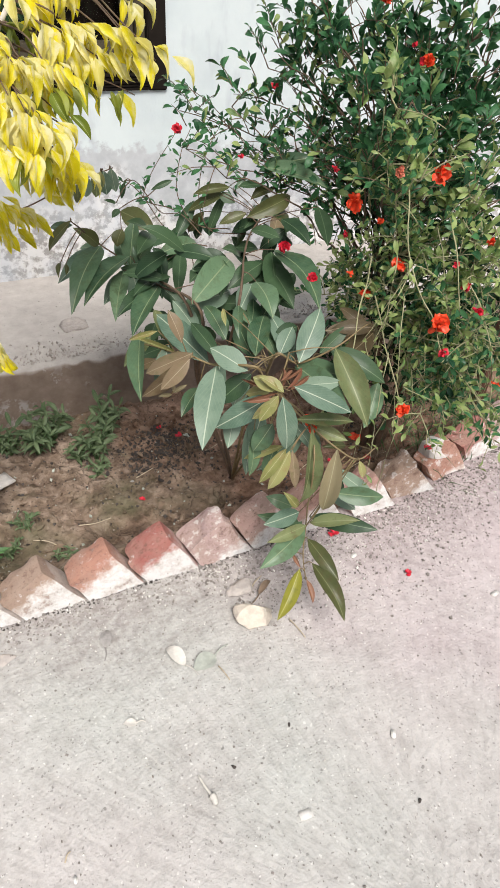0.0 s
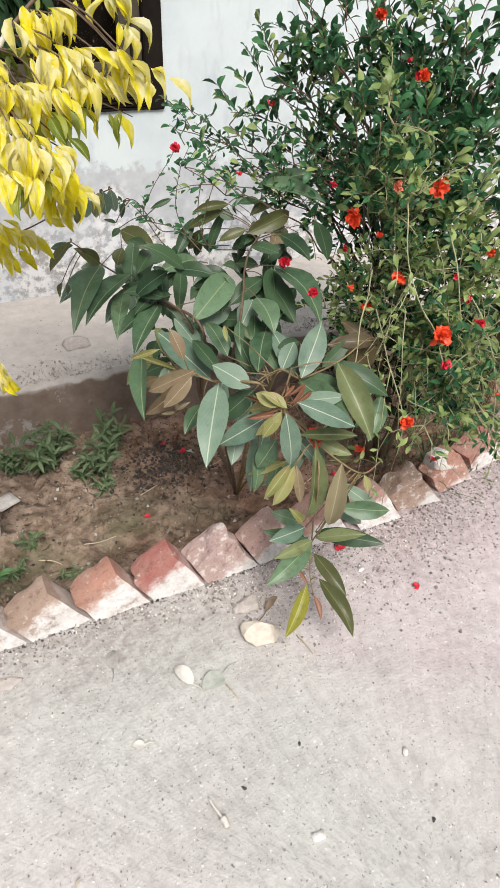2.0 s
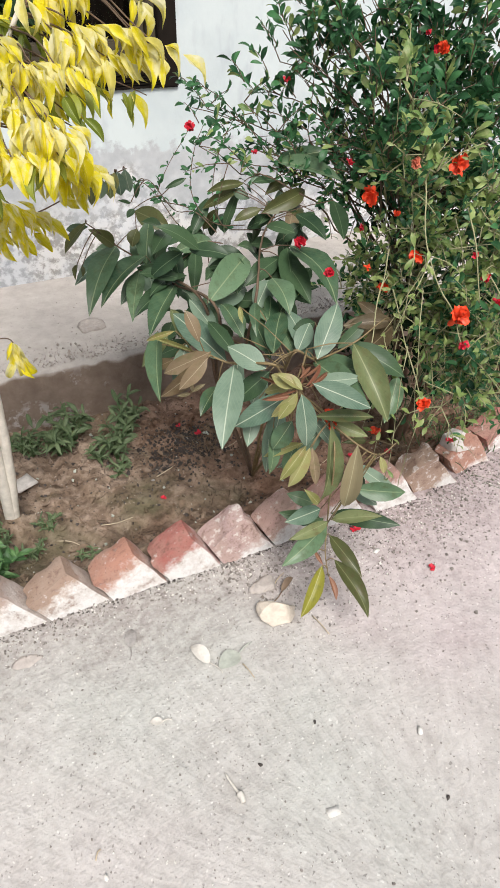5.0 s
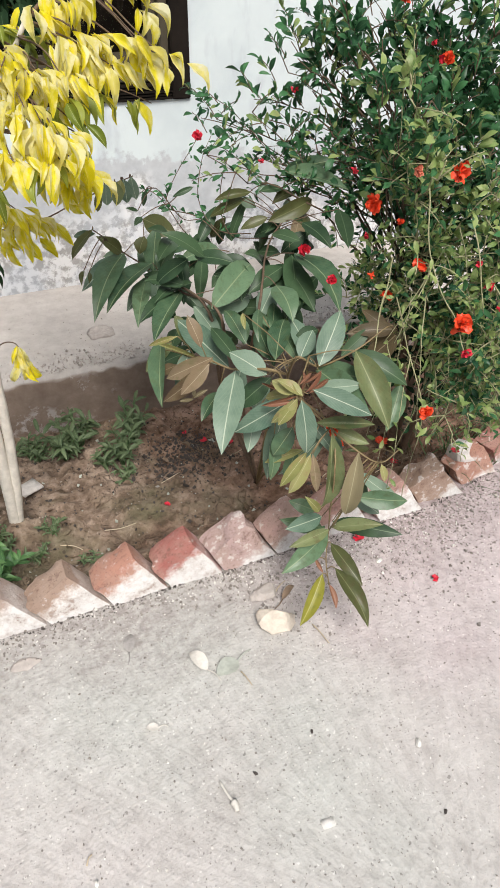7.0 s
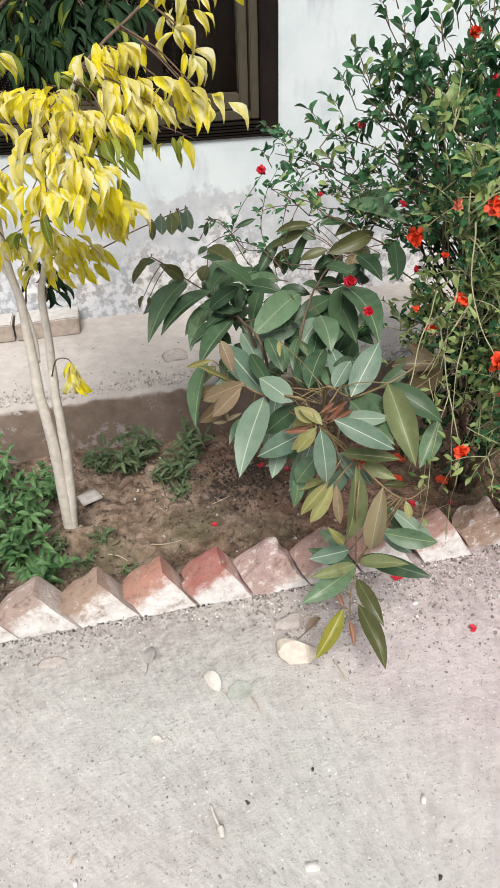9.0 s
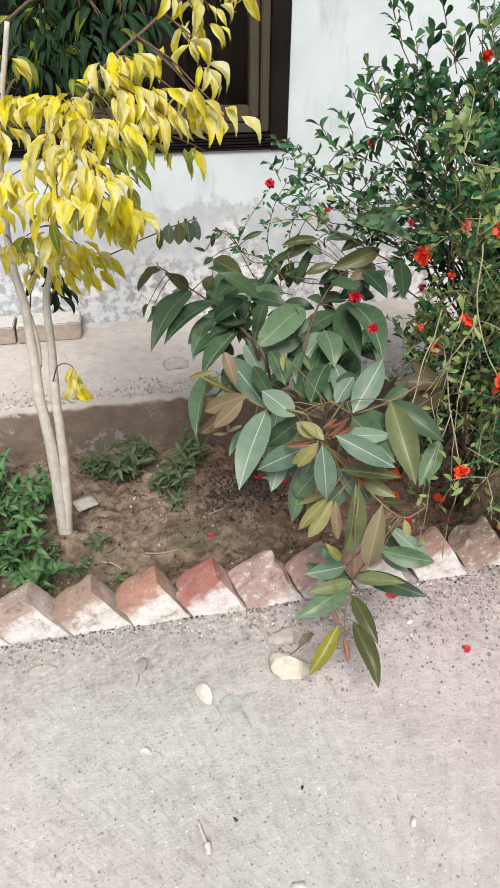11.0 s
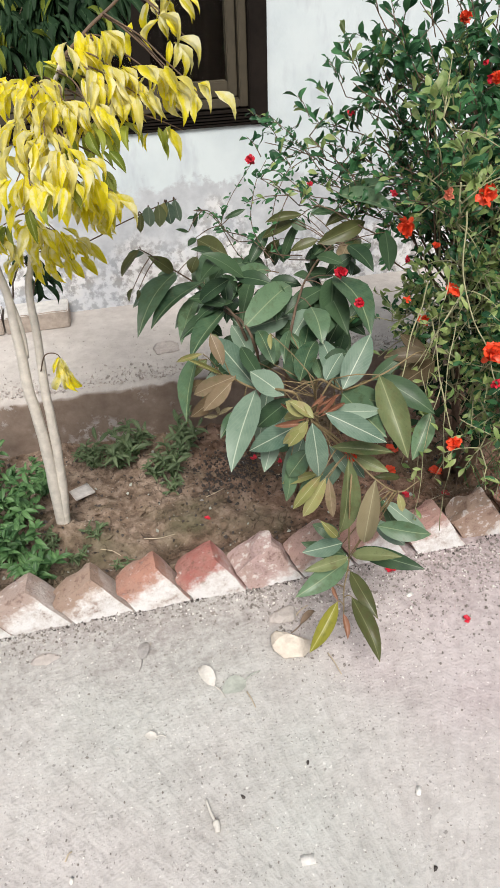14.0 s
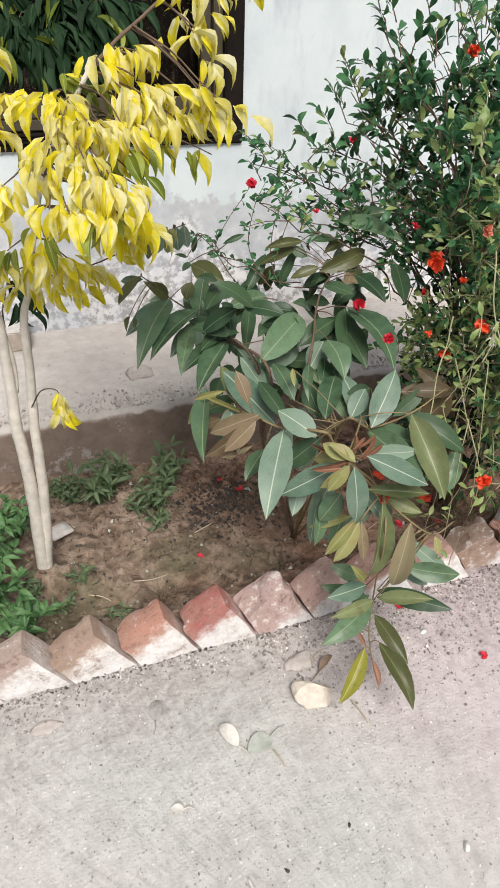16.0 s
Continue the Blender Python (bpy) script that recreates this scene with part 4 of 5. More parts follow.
# inner foliage of the shrub, seen through the gaps; darker leaf tone carries its shade
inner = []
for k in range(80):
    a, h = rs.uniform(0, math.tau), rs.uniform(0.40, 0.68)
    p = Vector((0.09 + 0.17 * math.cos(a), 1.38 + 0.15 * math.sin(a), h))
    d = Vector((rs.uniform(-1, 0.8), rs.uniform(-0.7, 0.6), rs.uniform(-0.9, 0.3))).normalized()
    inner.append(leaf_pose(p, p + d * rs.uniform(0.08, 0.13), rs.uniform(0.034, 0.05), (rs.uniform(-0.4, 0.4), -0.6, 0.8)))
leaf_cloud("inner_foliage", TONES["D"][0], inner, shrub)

# ---- the yellow tree ----
TREE_Y = [
    (-.295, 1.183, 1.173, 6), (-.348, 1.178, 1.160, 3), (-.276, 1.137, 1.126, 6), (-.220, 1.175, 1.120, 5), (-.200, 1.172, 1.101, 5),
    (-.156, 1.178, 1.089, 4), (-.158, 1.164, 1.078, 1), (-.248, 1.131, 1.087, 5), (-.303, 1.128, 1.111, 5), (-.328, 1.083, 1.081, 5),
    (-.405, 1.128, 1.112, 5), (-.442, 1.139, 1.113, 6), (-.382, 1.076, 1.089, 6), (-.417, 1.098, 1.096, 5), (-.363, 1.069, 1.085, 5),
    (-.439, 1.058, 1.070, 5), (-.452, 1.025, 1.043, 5), (-.405, 1.008, 1.056, 6), (-.383, .979, 1.035, 6), (-.364, .965, 1.020, 6),
    (-.436, .952, 1.000, 4), (-.359, .998, .968, 6), (-.337, 1.052, .947, 5),
]
TREE_Y2 = [
    (-.319, 1.057, .954, 3), (-.460, .989, .996, 4), (-.463, 1.130, .885, 5), (-.435, 1.181, .850, 5), (-.412, 1.198, .825, 4),
    (-.425, 1.240, .788, 2), (-.538, 1.308, .763, 4), (-.166, 1.247, 1.216, 4), (-.181, 1.228, 1.188, 3), (-.136, 1.208, 1.153, 2),
    (-.149, 1.265, 1.244, 3), (-.490, 1.169, 1.115, 6), (-.527, 1.145, 1.069, 6), (-.513, 1.078, 1.010, 6), (-.572, 1.151, .940, 5),
    (-.564, 1.229, .841, 5), (-.551, 1.202, 1.106, 6), (-.587, 1.175, 1.032, 5), (-.085, 1.278, 1.272, 4), (-.203, 1.279, 1.258, 3),
]
TREE_Y3 = [
    (-.428, 1.254, .771, 4), (-.449, 1.267, .787, 4), (-.341, 1.086, .913, 4), (-.319, 1.083, .925, 3), (-.346, .984, .993, 5),
    (-.373, .947, .996, 5), (-.138, 1.166, 1.079, 2), (-.471, 1.245, .815, 4), (-.516, 1.251, .818, 4),
]
TREE_L = [
    (-.330, 1.045, 1.022, 2), (-.310, 1.074, .985, 1), (-.294, 1.119, 1.046, 5), (-.269, 1.139, 1.037, 4), (-.178, 1.178, 1.019, 3),
    (-.333, 1.076, 1.052, 4), (-.353, 1.056, 1.048, 3), (-.472, 1.090, .929, 3), (-.400, .978, .990, 3), (-.526, 1.221, .863, 3),
    (-.275, 1.174, 1.087, 4), (-.349, 1.201, 1.114, 4), (-.375, 1.220, 1.131, 4), (-.508, 1.298, 1.164, 5),
]
TREE_D = [
    (-.434, 1.520, 1.195, 9), (-.373, 1.523, 1.212, 9), (-.331, 1.494, 1.193, 8), (-.291, 1.520, 1.220, 7), (-.406, 1.473, 1.157, 8),
    (-.357, 1.480, 1.175, 7), (-.466, 1.472, 1.139, 6), (-.527, 1.554, .627, 3), (-.550, 1.539, .681, 3), (-.462, 1.567, 1.233, 8),
    (-.403, 1.587, 1.270, 8), (-.326, 1.580, 1.278, 8), (-.245, 1.571, 1.277, 6), (-.523, 1.570, 1.215, 8), (-.523, 1.633, 1.282, 8),
]
TREE_D2 = [
    (-.276, 1.480, 1.182, 5), (-.318, 1.441, 1.146, 4), (-.376, 1.447, 1.138, 6), (-.342, 1.439, 1.137, 5), (-.448, 1.505, 1.176, 7),
    (-.278, 1.500, 1.201, 6), (-.347, 1.537, 1.231, 7), (-.396, 1.528, 1.213, 7), (-.496, 1.512, 1.167, 7), (-.390, 1.498, 1.185, 7),
    (-.311, 1.476, 1.178, 6), (-.245, 1.521, 1.219, 5), (-.581, 1.531, 1.149, 6),
]
FLOWERS = [
    (.252, 1.047, .836, .024, "R"), (.300, .871, .938, .024, "R"), (.331, .966, .721, .020, "R"), (.343, .824, .644, .028, "R"),
    (.291, .803, .459, .020, "R"), (.445, .827, .663, .014, "C"), (.442, .872, .698, .014, "C"), (.505, .904, .778, .014, "R"),
    (.479, 1.190, 1.058, .017, "R"), (.534, 1.461, 1.144, .019, "R"), (.322, 1.583, .946, .013, "C"), (.310, 1.033, .628, .018, "R"),
    (.313, 1.156, .720, .010, "C"), (.310, 1.033, .790, .010, "R"),
]
FLOWERS_HIGH = [
    (.159, 1.169, .701, .018, "C"), (.145, 1.005, .702, .014, "C"), (.285, .969, .914, .015, "P"), (.350, .797, .597, .014, "C"),
    (.490, 1.262, 1.079, .009, "C"), (.053, 1.567, .855, .017, "C"), (.170, 1.445, .819, .010, "C"), (.464, .735, .531, .012, "R"),
    (.435, .911, .731, .010, "C"), (.469, 1.197, 1.060, .011, "C"), (.074, .830, .454, .015, "R"), (.272, 1.056, .671, .010, "R"),
    (.267, 1.167, .865, .010, "C"),
]
SHOOTS_FILL = [
    (.315, 1.629, 1.009), (.389, 1.604, .960), (.469, 1.615, .915), (.475, 1.536, 1.033), (.403, 1.591, 1.075), (.379, 1.245, .989),
    (.521, 1.595, .846), (.474, 1.427, 1.024), (.344, 1.571, .902), (.289, 1.634, .958), (.487, 1.314, 1.053), (.384, 1.171, .937),
    (.505, 1.557, 1.126), (.417, 1.142, 1.018),
]
SHOOTS_LOW = [
    (.434, .888, .635), (.468, .815, .583), (.503, .782, .537), (.445, .811, .503), (.489, .769, .458), (.436, .868, .470),
    (.468, .762, .405), (.507, .718, .377), (.419, .881, .450), (.535, .744, .494), (.403, .941, .557), (.554, .893, .667),
    (.570, .773, .557), (.575, .700, .419), (.449, .866, .530), (.489, .810, .414),
]
SHOOTS_FAR = [
    (.790, 1.339, 1.103), (.724, 1.180, .989), (.647, 1.082, .872), (.917, 1.388, 1.213), (.895, 1.212, 1.072), (.812, 1.059, .915),
    (.697, 1.009, .788), (.798, 1.531, 1.247), (.682, 1.661, 1.261), (.703, .917, .688), (.627, .914, .617), (.749, 1.394, 1.049),
    (.623, 1.403, 1.025), (.577, 1.540, 1.043), (.597, 1.696, .865), (.675, 1.554, 1.115), (.583, 1.631, 1.143), (.464, 1.638, 1.056),
]
SHOOTS_BACK = [
    (.545, 1.612, 1.096), (.413, 1.564, 1.124), (.359, 1.693, 1.063), (.597, 1.482, 1.087), (.673, 1.384, 1.098), (.689, 1.259, 1.046),
    (.500, 1.568, .990), (.475, 1.327, 1.005), (.535, 1.220, .965), (.581, 1.101, .919), (.404, 1.579, 1.003), (.614, 1.673, 1.212),
    (.718, 1.576, 1.220), (.813, 1.473, 1.217), (.832, 1.292, 1.108), (.768, 1.128, .974), (.206, 1.827, .870), (.268, 1.654, .902),
]
SHOOTS_MIDDLE = [
    (.161, 1.842, .883), (.227, 1.637, .933), (.083, 1.588, .858), (.311, 1.563, .851), (.482, 1.621, .843), (.433, 1.343, .869),
    (.313, .985, .923), (.394, 1.284, .958), (.374, 1.424, .812), (.370, 1.123, .982), (.511, 1.134, 1.027), (.611, 1.364, 1.145),
    (.695, 1.291, 1.152), (.584, 1.497, 1.188), (.272, 1.618, .826), (.313, 1.490, .785), (.170, 1.610, .820), (.598, .994, .876),
    (.697, 1.126, 1.055),
]
SHOOTS_FRONT = [
    (.346, 1.106, 1.032), (.288, 1.017, .958), (.215, .813, 1.004), (.417, .903, .907), (.346, 1.139, .716), (.356, 1.040, .789),
    (.397, .957, .790), (.496, .908, .734), (.356, 1.022, .667), (.386, .921, .680), (.440, .818, .629), (.555, .896, .756),
    (.395, .815, .570), (.477, .779, .515), (.390, .910, .517), (.426, .806, .449), (.498, .751, .436), (.517, .793, .613),
    (.351, .773, .398), (.347, 1.168, .634), (.395, 1.110, .532), (.345, 1.20, .60), (.36, 1.15, .50), (.33, 1.25, .56), (.37, 1.22, .42),
]
SHOOTS_TOP = [
    (0.337, 1.55, 1.213), (0.381, 1.55, 1.193), (0.467, 1.55, 1.204), (0.551, 1.55, 1.205), (0.631, 1.55, 1.173), (0.317, 1.55, 1.046),
]
SHOOTS_LIME = [
    (.298, 1.05, 1.044), (.284, 1.05, 1.020), (.357, 1.05, .935), (.387, 1.05, .900), (.470, 1.05, .894), (.544, 1.05, .852),
    (.569, 1.05, .874), (.545, 1.05, .777), (.618, 1.05, .756), (.479, .92, .769), (.533, .92, .724), (.493, .92, .704),
]
LACE = [
    [(.091, 1.495, .613), (.040, 1.543, .664), (-.016, 1.615, .669), (-.023, 1.631, .696), (.004, 1.614, .760), (.065, 1.609, .844)],
    [(.171, 1.494, .620), (.072, 1.513, .640), (.047, 1.567, .717), (.070, 1.591, .798), (.105, 1.618, .846)],
    [(.234, 1.486, .600), (.107, 1.497, .626), (.107, 1.557, .730), (.151, 1.602, .803), (.204, 1.649, .847)],
    [(.102, 1.478, .585), (.020, 1.532, .607), (-.035, 1.637, .688), (-.069, 1.662, .712), (-.090, 1.664, .701)],
    [(.313, 1.535, .671), (.222, 1.567, .732), (.165, 1.593, .790), (.120, 1.604, .820), (.071, 1.593, .812)],
    [(.350, 1.556, .724), (.259, 1.588, .798), (.215, 1.659, .858), (.187, 1.792, .893), (.157, 1.819, .897)],
]

YELLOW = [leaf_mesh("leaf", M_YELLOW, 0.22, 0.8, belly=0.74, wave=0.05), leaf_mesh("leaf", M_YELLOW, 0.36, 1.3, belly=0.7, wave=0.06), leaf_mesh("leaf", M_YELLOW, 0.12, 0.6, belly=0.78, wave=0.08)]
CREAM = [leaf_mesh("leaf", M_CREAM, 0.24, 0.8, belly=0.74, wave=0.07), leaf_mesh("leaf", M_CREAM, 0.36, 1.4, belly=0.7, wave=0.05)]
LIMES = [leaf_mesh("leaf", M_LIME, 0.22, 1.0, belly=0.74), leaf_mesh("leaf", M_LIME, 0.12, 0.7, belly=0.74)]
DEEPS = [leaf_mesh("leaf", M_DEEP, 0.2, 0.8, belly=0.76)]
stem_a = curve([(-0.596, 1.31, -0.04), (-0.596, 1.31, 0.011), (-0.585, 1.31, 0.26), (-0.587, 1.31, 0.436), (-0.579, 1.31, 0.59), (-0.576, 1.31, 0.674), (-0.582, 1.30, 0.80), (-0.56, 1.28, 1.0), (-0.50, 1.27, 1.22)], 8, 0.003, 1)
stem_b = curve([(-0.592, 1.312, -0.04), (-0.584, 1.312, 0.01), (-0.558, 1.31, 0.256), (-0.551, 1.31, 0.431), (-0.535, 1.31, 0.584), (-0.526, 1.31, 0.696), (-0.506, 1.30, 0.76), (-0.45, 1.25, 0.98), (-0.36, 1.2, 1.14)], 8, 0.003, 5)
stem_c = curve([(-0.575, 1.315, 0.52), (-0.565, 1.315, 0.60), (-0.578, 1.31, 0.70), (-0.60, 1.30, 0.80), (-0.602, 1.28, 0.88)], 6, 0.004, 9)
for line, r0, r1 in ((stem_a, 0.0185, 0.0045), (stem_b, 0.0155, 0.004), (stem_c, 0.006, 0.004)):
    under(part("trunk", tube(bmesh.new(), line, r0, r1, 10), M_BARK), tree)
limb_a = curve([stem_b[-1], (-0.28, 1.235, 1.20), (-0.20, 1.25, 1.25), (-0.12, 1.26, 1.28)], 6, 0.004, 2)
limb_b = curve([stem_a[-1], (-0.46, 1.40, 1.25), (-0.38, 1.52, 1.26), (-0.26, 1.57, 1.27)], 6, 0.004, 3)
limb_c = curve([stem_a[-6], (-0.52, 1.42, 1.12), (-0.46, 1.52, 1.15)], 6, 0.004, 4)
for line in (limb_a, limb_b, limb_c):
    under(part("limb", tube(bmesh.new(), line, 0.0038, 0.0016, 7), M_TWIG), tree)
spine = stem_a[36:] + stem_b[36:] + stem_c[10:] + limb_a + limb_b + limb_c
rt = random.Random(5)


def tree_tufts(rows, kinds, size, droop=0.78, more=1.75):
    """A twig to each tuft, with leaves that hang from its end."""
    for x, y, z, n in rows:
        p = Vector((x, y, z))
        q = min(spine, key=lambda s: (s - p).length + max(0.0, s.z - p.z) * 0.3)
        way = p - q
        bm = bmesh.new()
        tube(bm, curve((q, q + way * 0.5 + Vector((0, 0, 0.02 * way.length / 0.3)), p + way.normalized() * 0.01), 5, 0.006, n + x * 50), 0.0022, 0.001, 5)
        twig = under(part("twig", bm, M_TWIG), tree)
        out = Vector((way.x, way.y, 0)).normalized() if way.length > 0.02 else Vector((1, 0, 0))
        for k in range(int(n * more + 0.5)):
            side = Vector((rt.uniform(-1, 1), rt.uniform(-1, 0.6), rt.uniform(-0.3, 0.35)))
            d = (out * 0.35 + side * 0.75 + Vector((0, 0, -droop - rt.random() * 0.5))).normalized()
            b = p + side * 0.02 + out * rt.uniform(-0.045, 0.025)
            ln = size * rt.uniform(0.55, 1.2)
            ob = new("leaf", rt.choice(kinds))
            ob.parent = twig
            face = Vector((d.x, d.y - 0.3, 0)) * 0.8 + Vector((rt.uniform(-0.9, 0.9), -0.25, 0.5))
            ob.matrix_basis = leaf_pose(b, b + d * ln, ln * rt.uniform(0.27, 0.44), face)


# half cream: variegation, plus bright highlights given as leaf colour
tree_tufts(TREE_Y, YELLOW * 3 + CREAM * 3, 0.054, 1.05, 2.3)
tree_tufts(TREE_Y3, YELLOW * 3 + CREAM, 0.052, 1.25, 1.5)
tree_tufts(TREE_Y2, YELLOW * 2 + CREAM, 0.054, 1.05, 2.3)
tree_tufts(TREE_L, LIMES + YELLOW[:1], 0.054, 0.95)
# tufts behind the yellow crown, coloured dark in place of its shade
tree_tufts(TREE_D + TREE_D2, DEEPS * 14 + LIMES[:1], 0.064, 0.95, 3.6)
tail = curve([(-0.548, 1.305, 0.48), (-0.52, 1.245, 0.555), (-0.489, 1.227, 0.56), (-0.484, 1.222, 0.52)], 5)
tail_twig = under(part("twig", tube(bmesh.new(), tail, 0.0018, 0.001, 5), M_TWIG), tree)
for k in range(17):
    b = tail[-1 - k % 5] + Vector((rt.uniform(-0.006, 0.006), rt.uniform(-0.006, 0.006), 0))
    d = Vector((rt.uniform(-0.6, 0.65), rt.uniform(-0.7, 0.3), -1.0)).normalized()
    ob = new("leaf", rt.choice(YELLOW[:2] + CREAM))
    ob.parent = tail_twig
    ln = rt.uniform(0.036, 0.06)
    ob.matrix_basis = leaf_pose(b, b + d * ln, ln * rt.uniform(0.3, 0.42), (rt.uniform(-0.6, 0.6), -1, 0.4))

# ---- the flowering shrub ----
POM = Vector((0.60, 1.26, -0.04))
pom = empty("flowering_shrub", POM, "tall dense shrub of small glossy leaves with scarlet flowers", "shrub")
SMALL = leaf_mesh("leaf", M_POME, 0.15, 0.3, tip=0.6, belly=1.4, segs=5)
YOUNG = leaf_mesh("leaf", M_POME_YOUNG, 0.15, 0.3, tip=0.6, belly=1.4, segs=5)
rp = random.Random(21)
MAIN = [curve(c, 6, 0.01, i) for i, c in enumerate((
    (POM + Vector((-0.02, 0.0, -0.03)), (0.57, 1.25, 0.2), (0.52, 1.24, 0.48)), (POM + Vector((0.02, 0.02, -0.03)), (0.63, 1.28, 0.25), (0.64, 1.32, 0.6)),
    (POM + Vector((0.04, -0.01, -0.03)), (0.69, 1.22, 0.2), (0.74, 1.18, 0.5)), (POM + Vector((0.01, -0.03, -0.03)), (0.60, 1.17, 0.15), (0.57, 1.08, 0.36))))]
for line in MAIN:
    under(part("trunk", tube(bmesh.new(), line, 0.013, 0.008, 8), M_TWIG), pom)
fresh, mature = [], []


def sprig(bm, p, d, length, n, young, size):
    """A twig with leaves in pairs and a tuft at its end."""
    end = p + d * length
    tube(bm, curve((p, p + d * length * 0.5 + Vector((0, 0, 0.008)), end), 2), 0.0016, 0.0008, 4)
    for k in range(n):
        t = 0.25 + 0.75 * (k + rp.random() * 0.5) / n
        b = p + d * length * t
        out = Vector((rp.gauss(0, 1), rp.gauss(0, 1), rp.gauss(0.15, 0.8)))
        out = (out - d * out.dot(d) * 0.6).normalized() * 0.85 + d * 0.6
        ln = size * rp.uniform(0.7, 1.25)
        (fresh if rp.random() < young else mature).append(leaf_pose(b, b + out.normalized() * ln, ln * rp.uniform(0.32, 0.46), (rp.uniform(-1, 1), rp.uniform(-1, 0.5), 0.6)))


def shoots(ends, young, twigs, size, arch):
    for k, e in enumerate(ends):
        e = Vector(e)
        a = k * 2.4
        cane = min(MAIN, key=lambda c: (c[-1] - e).length + rp.uniform(0, 0.15))
        foot = cane[-1 - rp.randint(0, 5)]
        rise = max(foot.z * 0.4 + e.z * 0.6, min(e.z + 0.08, 0.5))
        mid = Vector((foot.x + (e.x - foot.x) * 0.38 + 0.05 * math.cos(a), foot.y + (e.y - foot.y) * 0.38 + 0.04, rise))
        line = curve((foot, mid, e + Vector((0, 0, -arch * 0.5))), 9, 0.02, k)
        bm = bmesh.new()
        tube(bm, line, rp.uniform(0.003, 0.005), 0.0012, 6)
        for j in range(twigs):
            i = int(len(line) * rp.uniform(0.40, 0.99))
            p = line[min(i, len(line) - 1)]
            along = (line[min(i + 1, len(line) - 1)] - line[max(i - 2, 0)]).normalized()
            d = (along * 0.4 + Vector((rp.gauss(0, 0.75), rp.gauss(-0.15, 0.65), rp.gauss(0.1, 0.6)))).normalized()
            sprig(bm, p, d, rp.uniform(0.05, 0.13), rp.randint(6, 11), young, size if e.x > 0.33 else size * 0.72)
        sprig(bm, e, (e - line[-3]).normalized(), 0.06, 6, young, size)
        under(part("stem", bm, M_TWIG if young < 0.2 else M_TWIG_PALE), pom)


shoots(SHOOTS_BACK, 0.14, 8, 0.043, 0.06)
shoots(SHOOTS_FAR, 0.12, 5, 0.042, 0.08)
shoots(SHOOTS_MIDDLE, 0.18, 10, 0.038, 0.10)
shoots(SHOOTS_FILL, 0.16, 5, 0.036, 0.06)
shoots(SHOOTS_FRONT, 0.60, 10, 0.027, 0.06)
shoots(SHOOTS_TOP, 0.12, 3, 0.040, 0.05)
shoots(SHOOTS_LIME, 0.92, 4, 0.038, 0.03)
shoots(SHOOTS_LOW, 0.35, 8, 0.026, 0.04)
for line in LACE:
    pts = curve(line, 7, 0.004, line[0][0] * 40)
    bm = tube(bmesh.new(), pts, 0.0017, 0.0008, 5)
    for p in pts[6::2]:
        for k in range(2):
            d = Vector((rp.gauss(0, 1), rp.gauss(0, 1), rp.gauss(0.2, 0.8))).normalized()
            ln = rp.uniform(0.016, 0.03)
            mature.append(leaf_pose(p, p + d * ln, ln * rp.uniform(0.3, 0.42), (rp.uniform(-1, 1), -0.6, 0.6)))
    under(part("stem", bm, M_TWIG), pom)
for me, mats, name in ((SMALL, mature, "foliage"), (YOUNG, fresh, "young_foliage")):
    mats.sort(key=lambda m: m.translation.y)
    for m in mats[:100]:
        ob = new("leaf", me)
        ob.parent = pom
        ob.matrix_parent_inverse = Matrix.Translation(-POM)
        ob.matrix_basis = m
    leaf_cloud(name, me, mats[100:], pom)


# the inside of the flowering shrub, its shade put into the near-black leaf colour
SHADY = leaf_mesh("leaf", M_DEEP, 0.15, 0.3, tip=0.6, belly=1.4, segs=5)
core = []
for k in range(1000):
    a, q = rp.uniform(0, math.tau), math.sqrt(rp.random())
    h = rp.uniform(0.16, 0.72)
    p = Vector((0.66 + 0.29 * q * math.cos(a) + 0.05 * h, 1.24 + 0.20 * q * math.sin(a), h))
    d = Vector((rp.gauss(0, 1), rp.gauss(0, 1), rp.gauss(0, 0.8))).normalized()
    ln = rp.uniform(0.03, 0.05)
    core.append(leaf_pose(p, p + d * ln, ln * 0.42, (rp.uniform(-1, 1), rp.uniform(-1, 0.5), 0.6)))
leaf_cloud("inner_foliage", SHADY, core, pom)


def petal_mesh(name, mat, seed):
    """A crumpled petal, one long, from the origin outwards along y."""
    verts, faces, n = [], [], 7
    for j in range(n):
        for i in range(n):
            t, c = j / (n - 1), i / (n - 1) * 2 - 1
            w = 0.10 + 0.62 * math.sin(min(1.0, t * 1.15) * math.pi / 2) * (1 - 0.35 * max(0, t - 0.7) / 0.3)
            v = Vector((c * w, t * (1 - 0.12 * c * c), 0.45 * t - 0.35 * t * t + 0.25 * c * c * t))
            verts.append(v + noise.noise_vector(v * 4.0 + Vector((seed * 9, 0, 0))) * 0.30 * t)
    for j in range(n - 1):
        for i in range(n - 1):
            faces.append((j * n + i, j * n + i + 1, (j + 1) * n + i + 1, (j + 1) * n + i))
    me = bpy.data.meshes.new(name)
    me.from_pydata(verts, [], faces)
    me.materials.append(mat)
    return smooth(me)


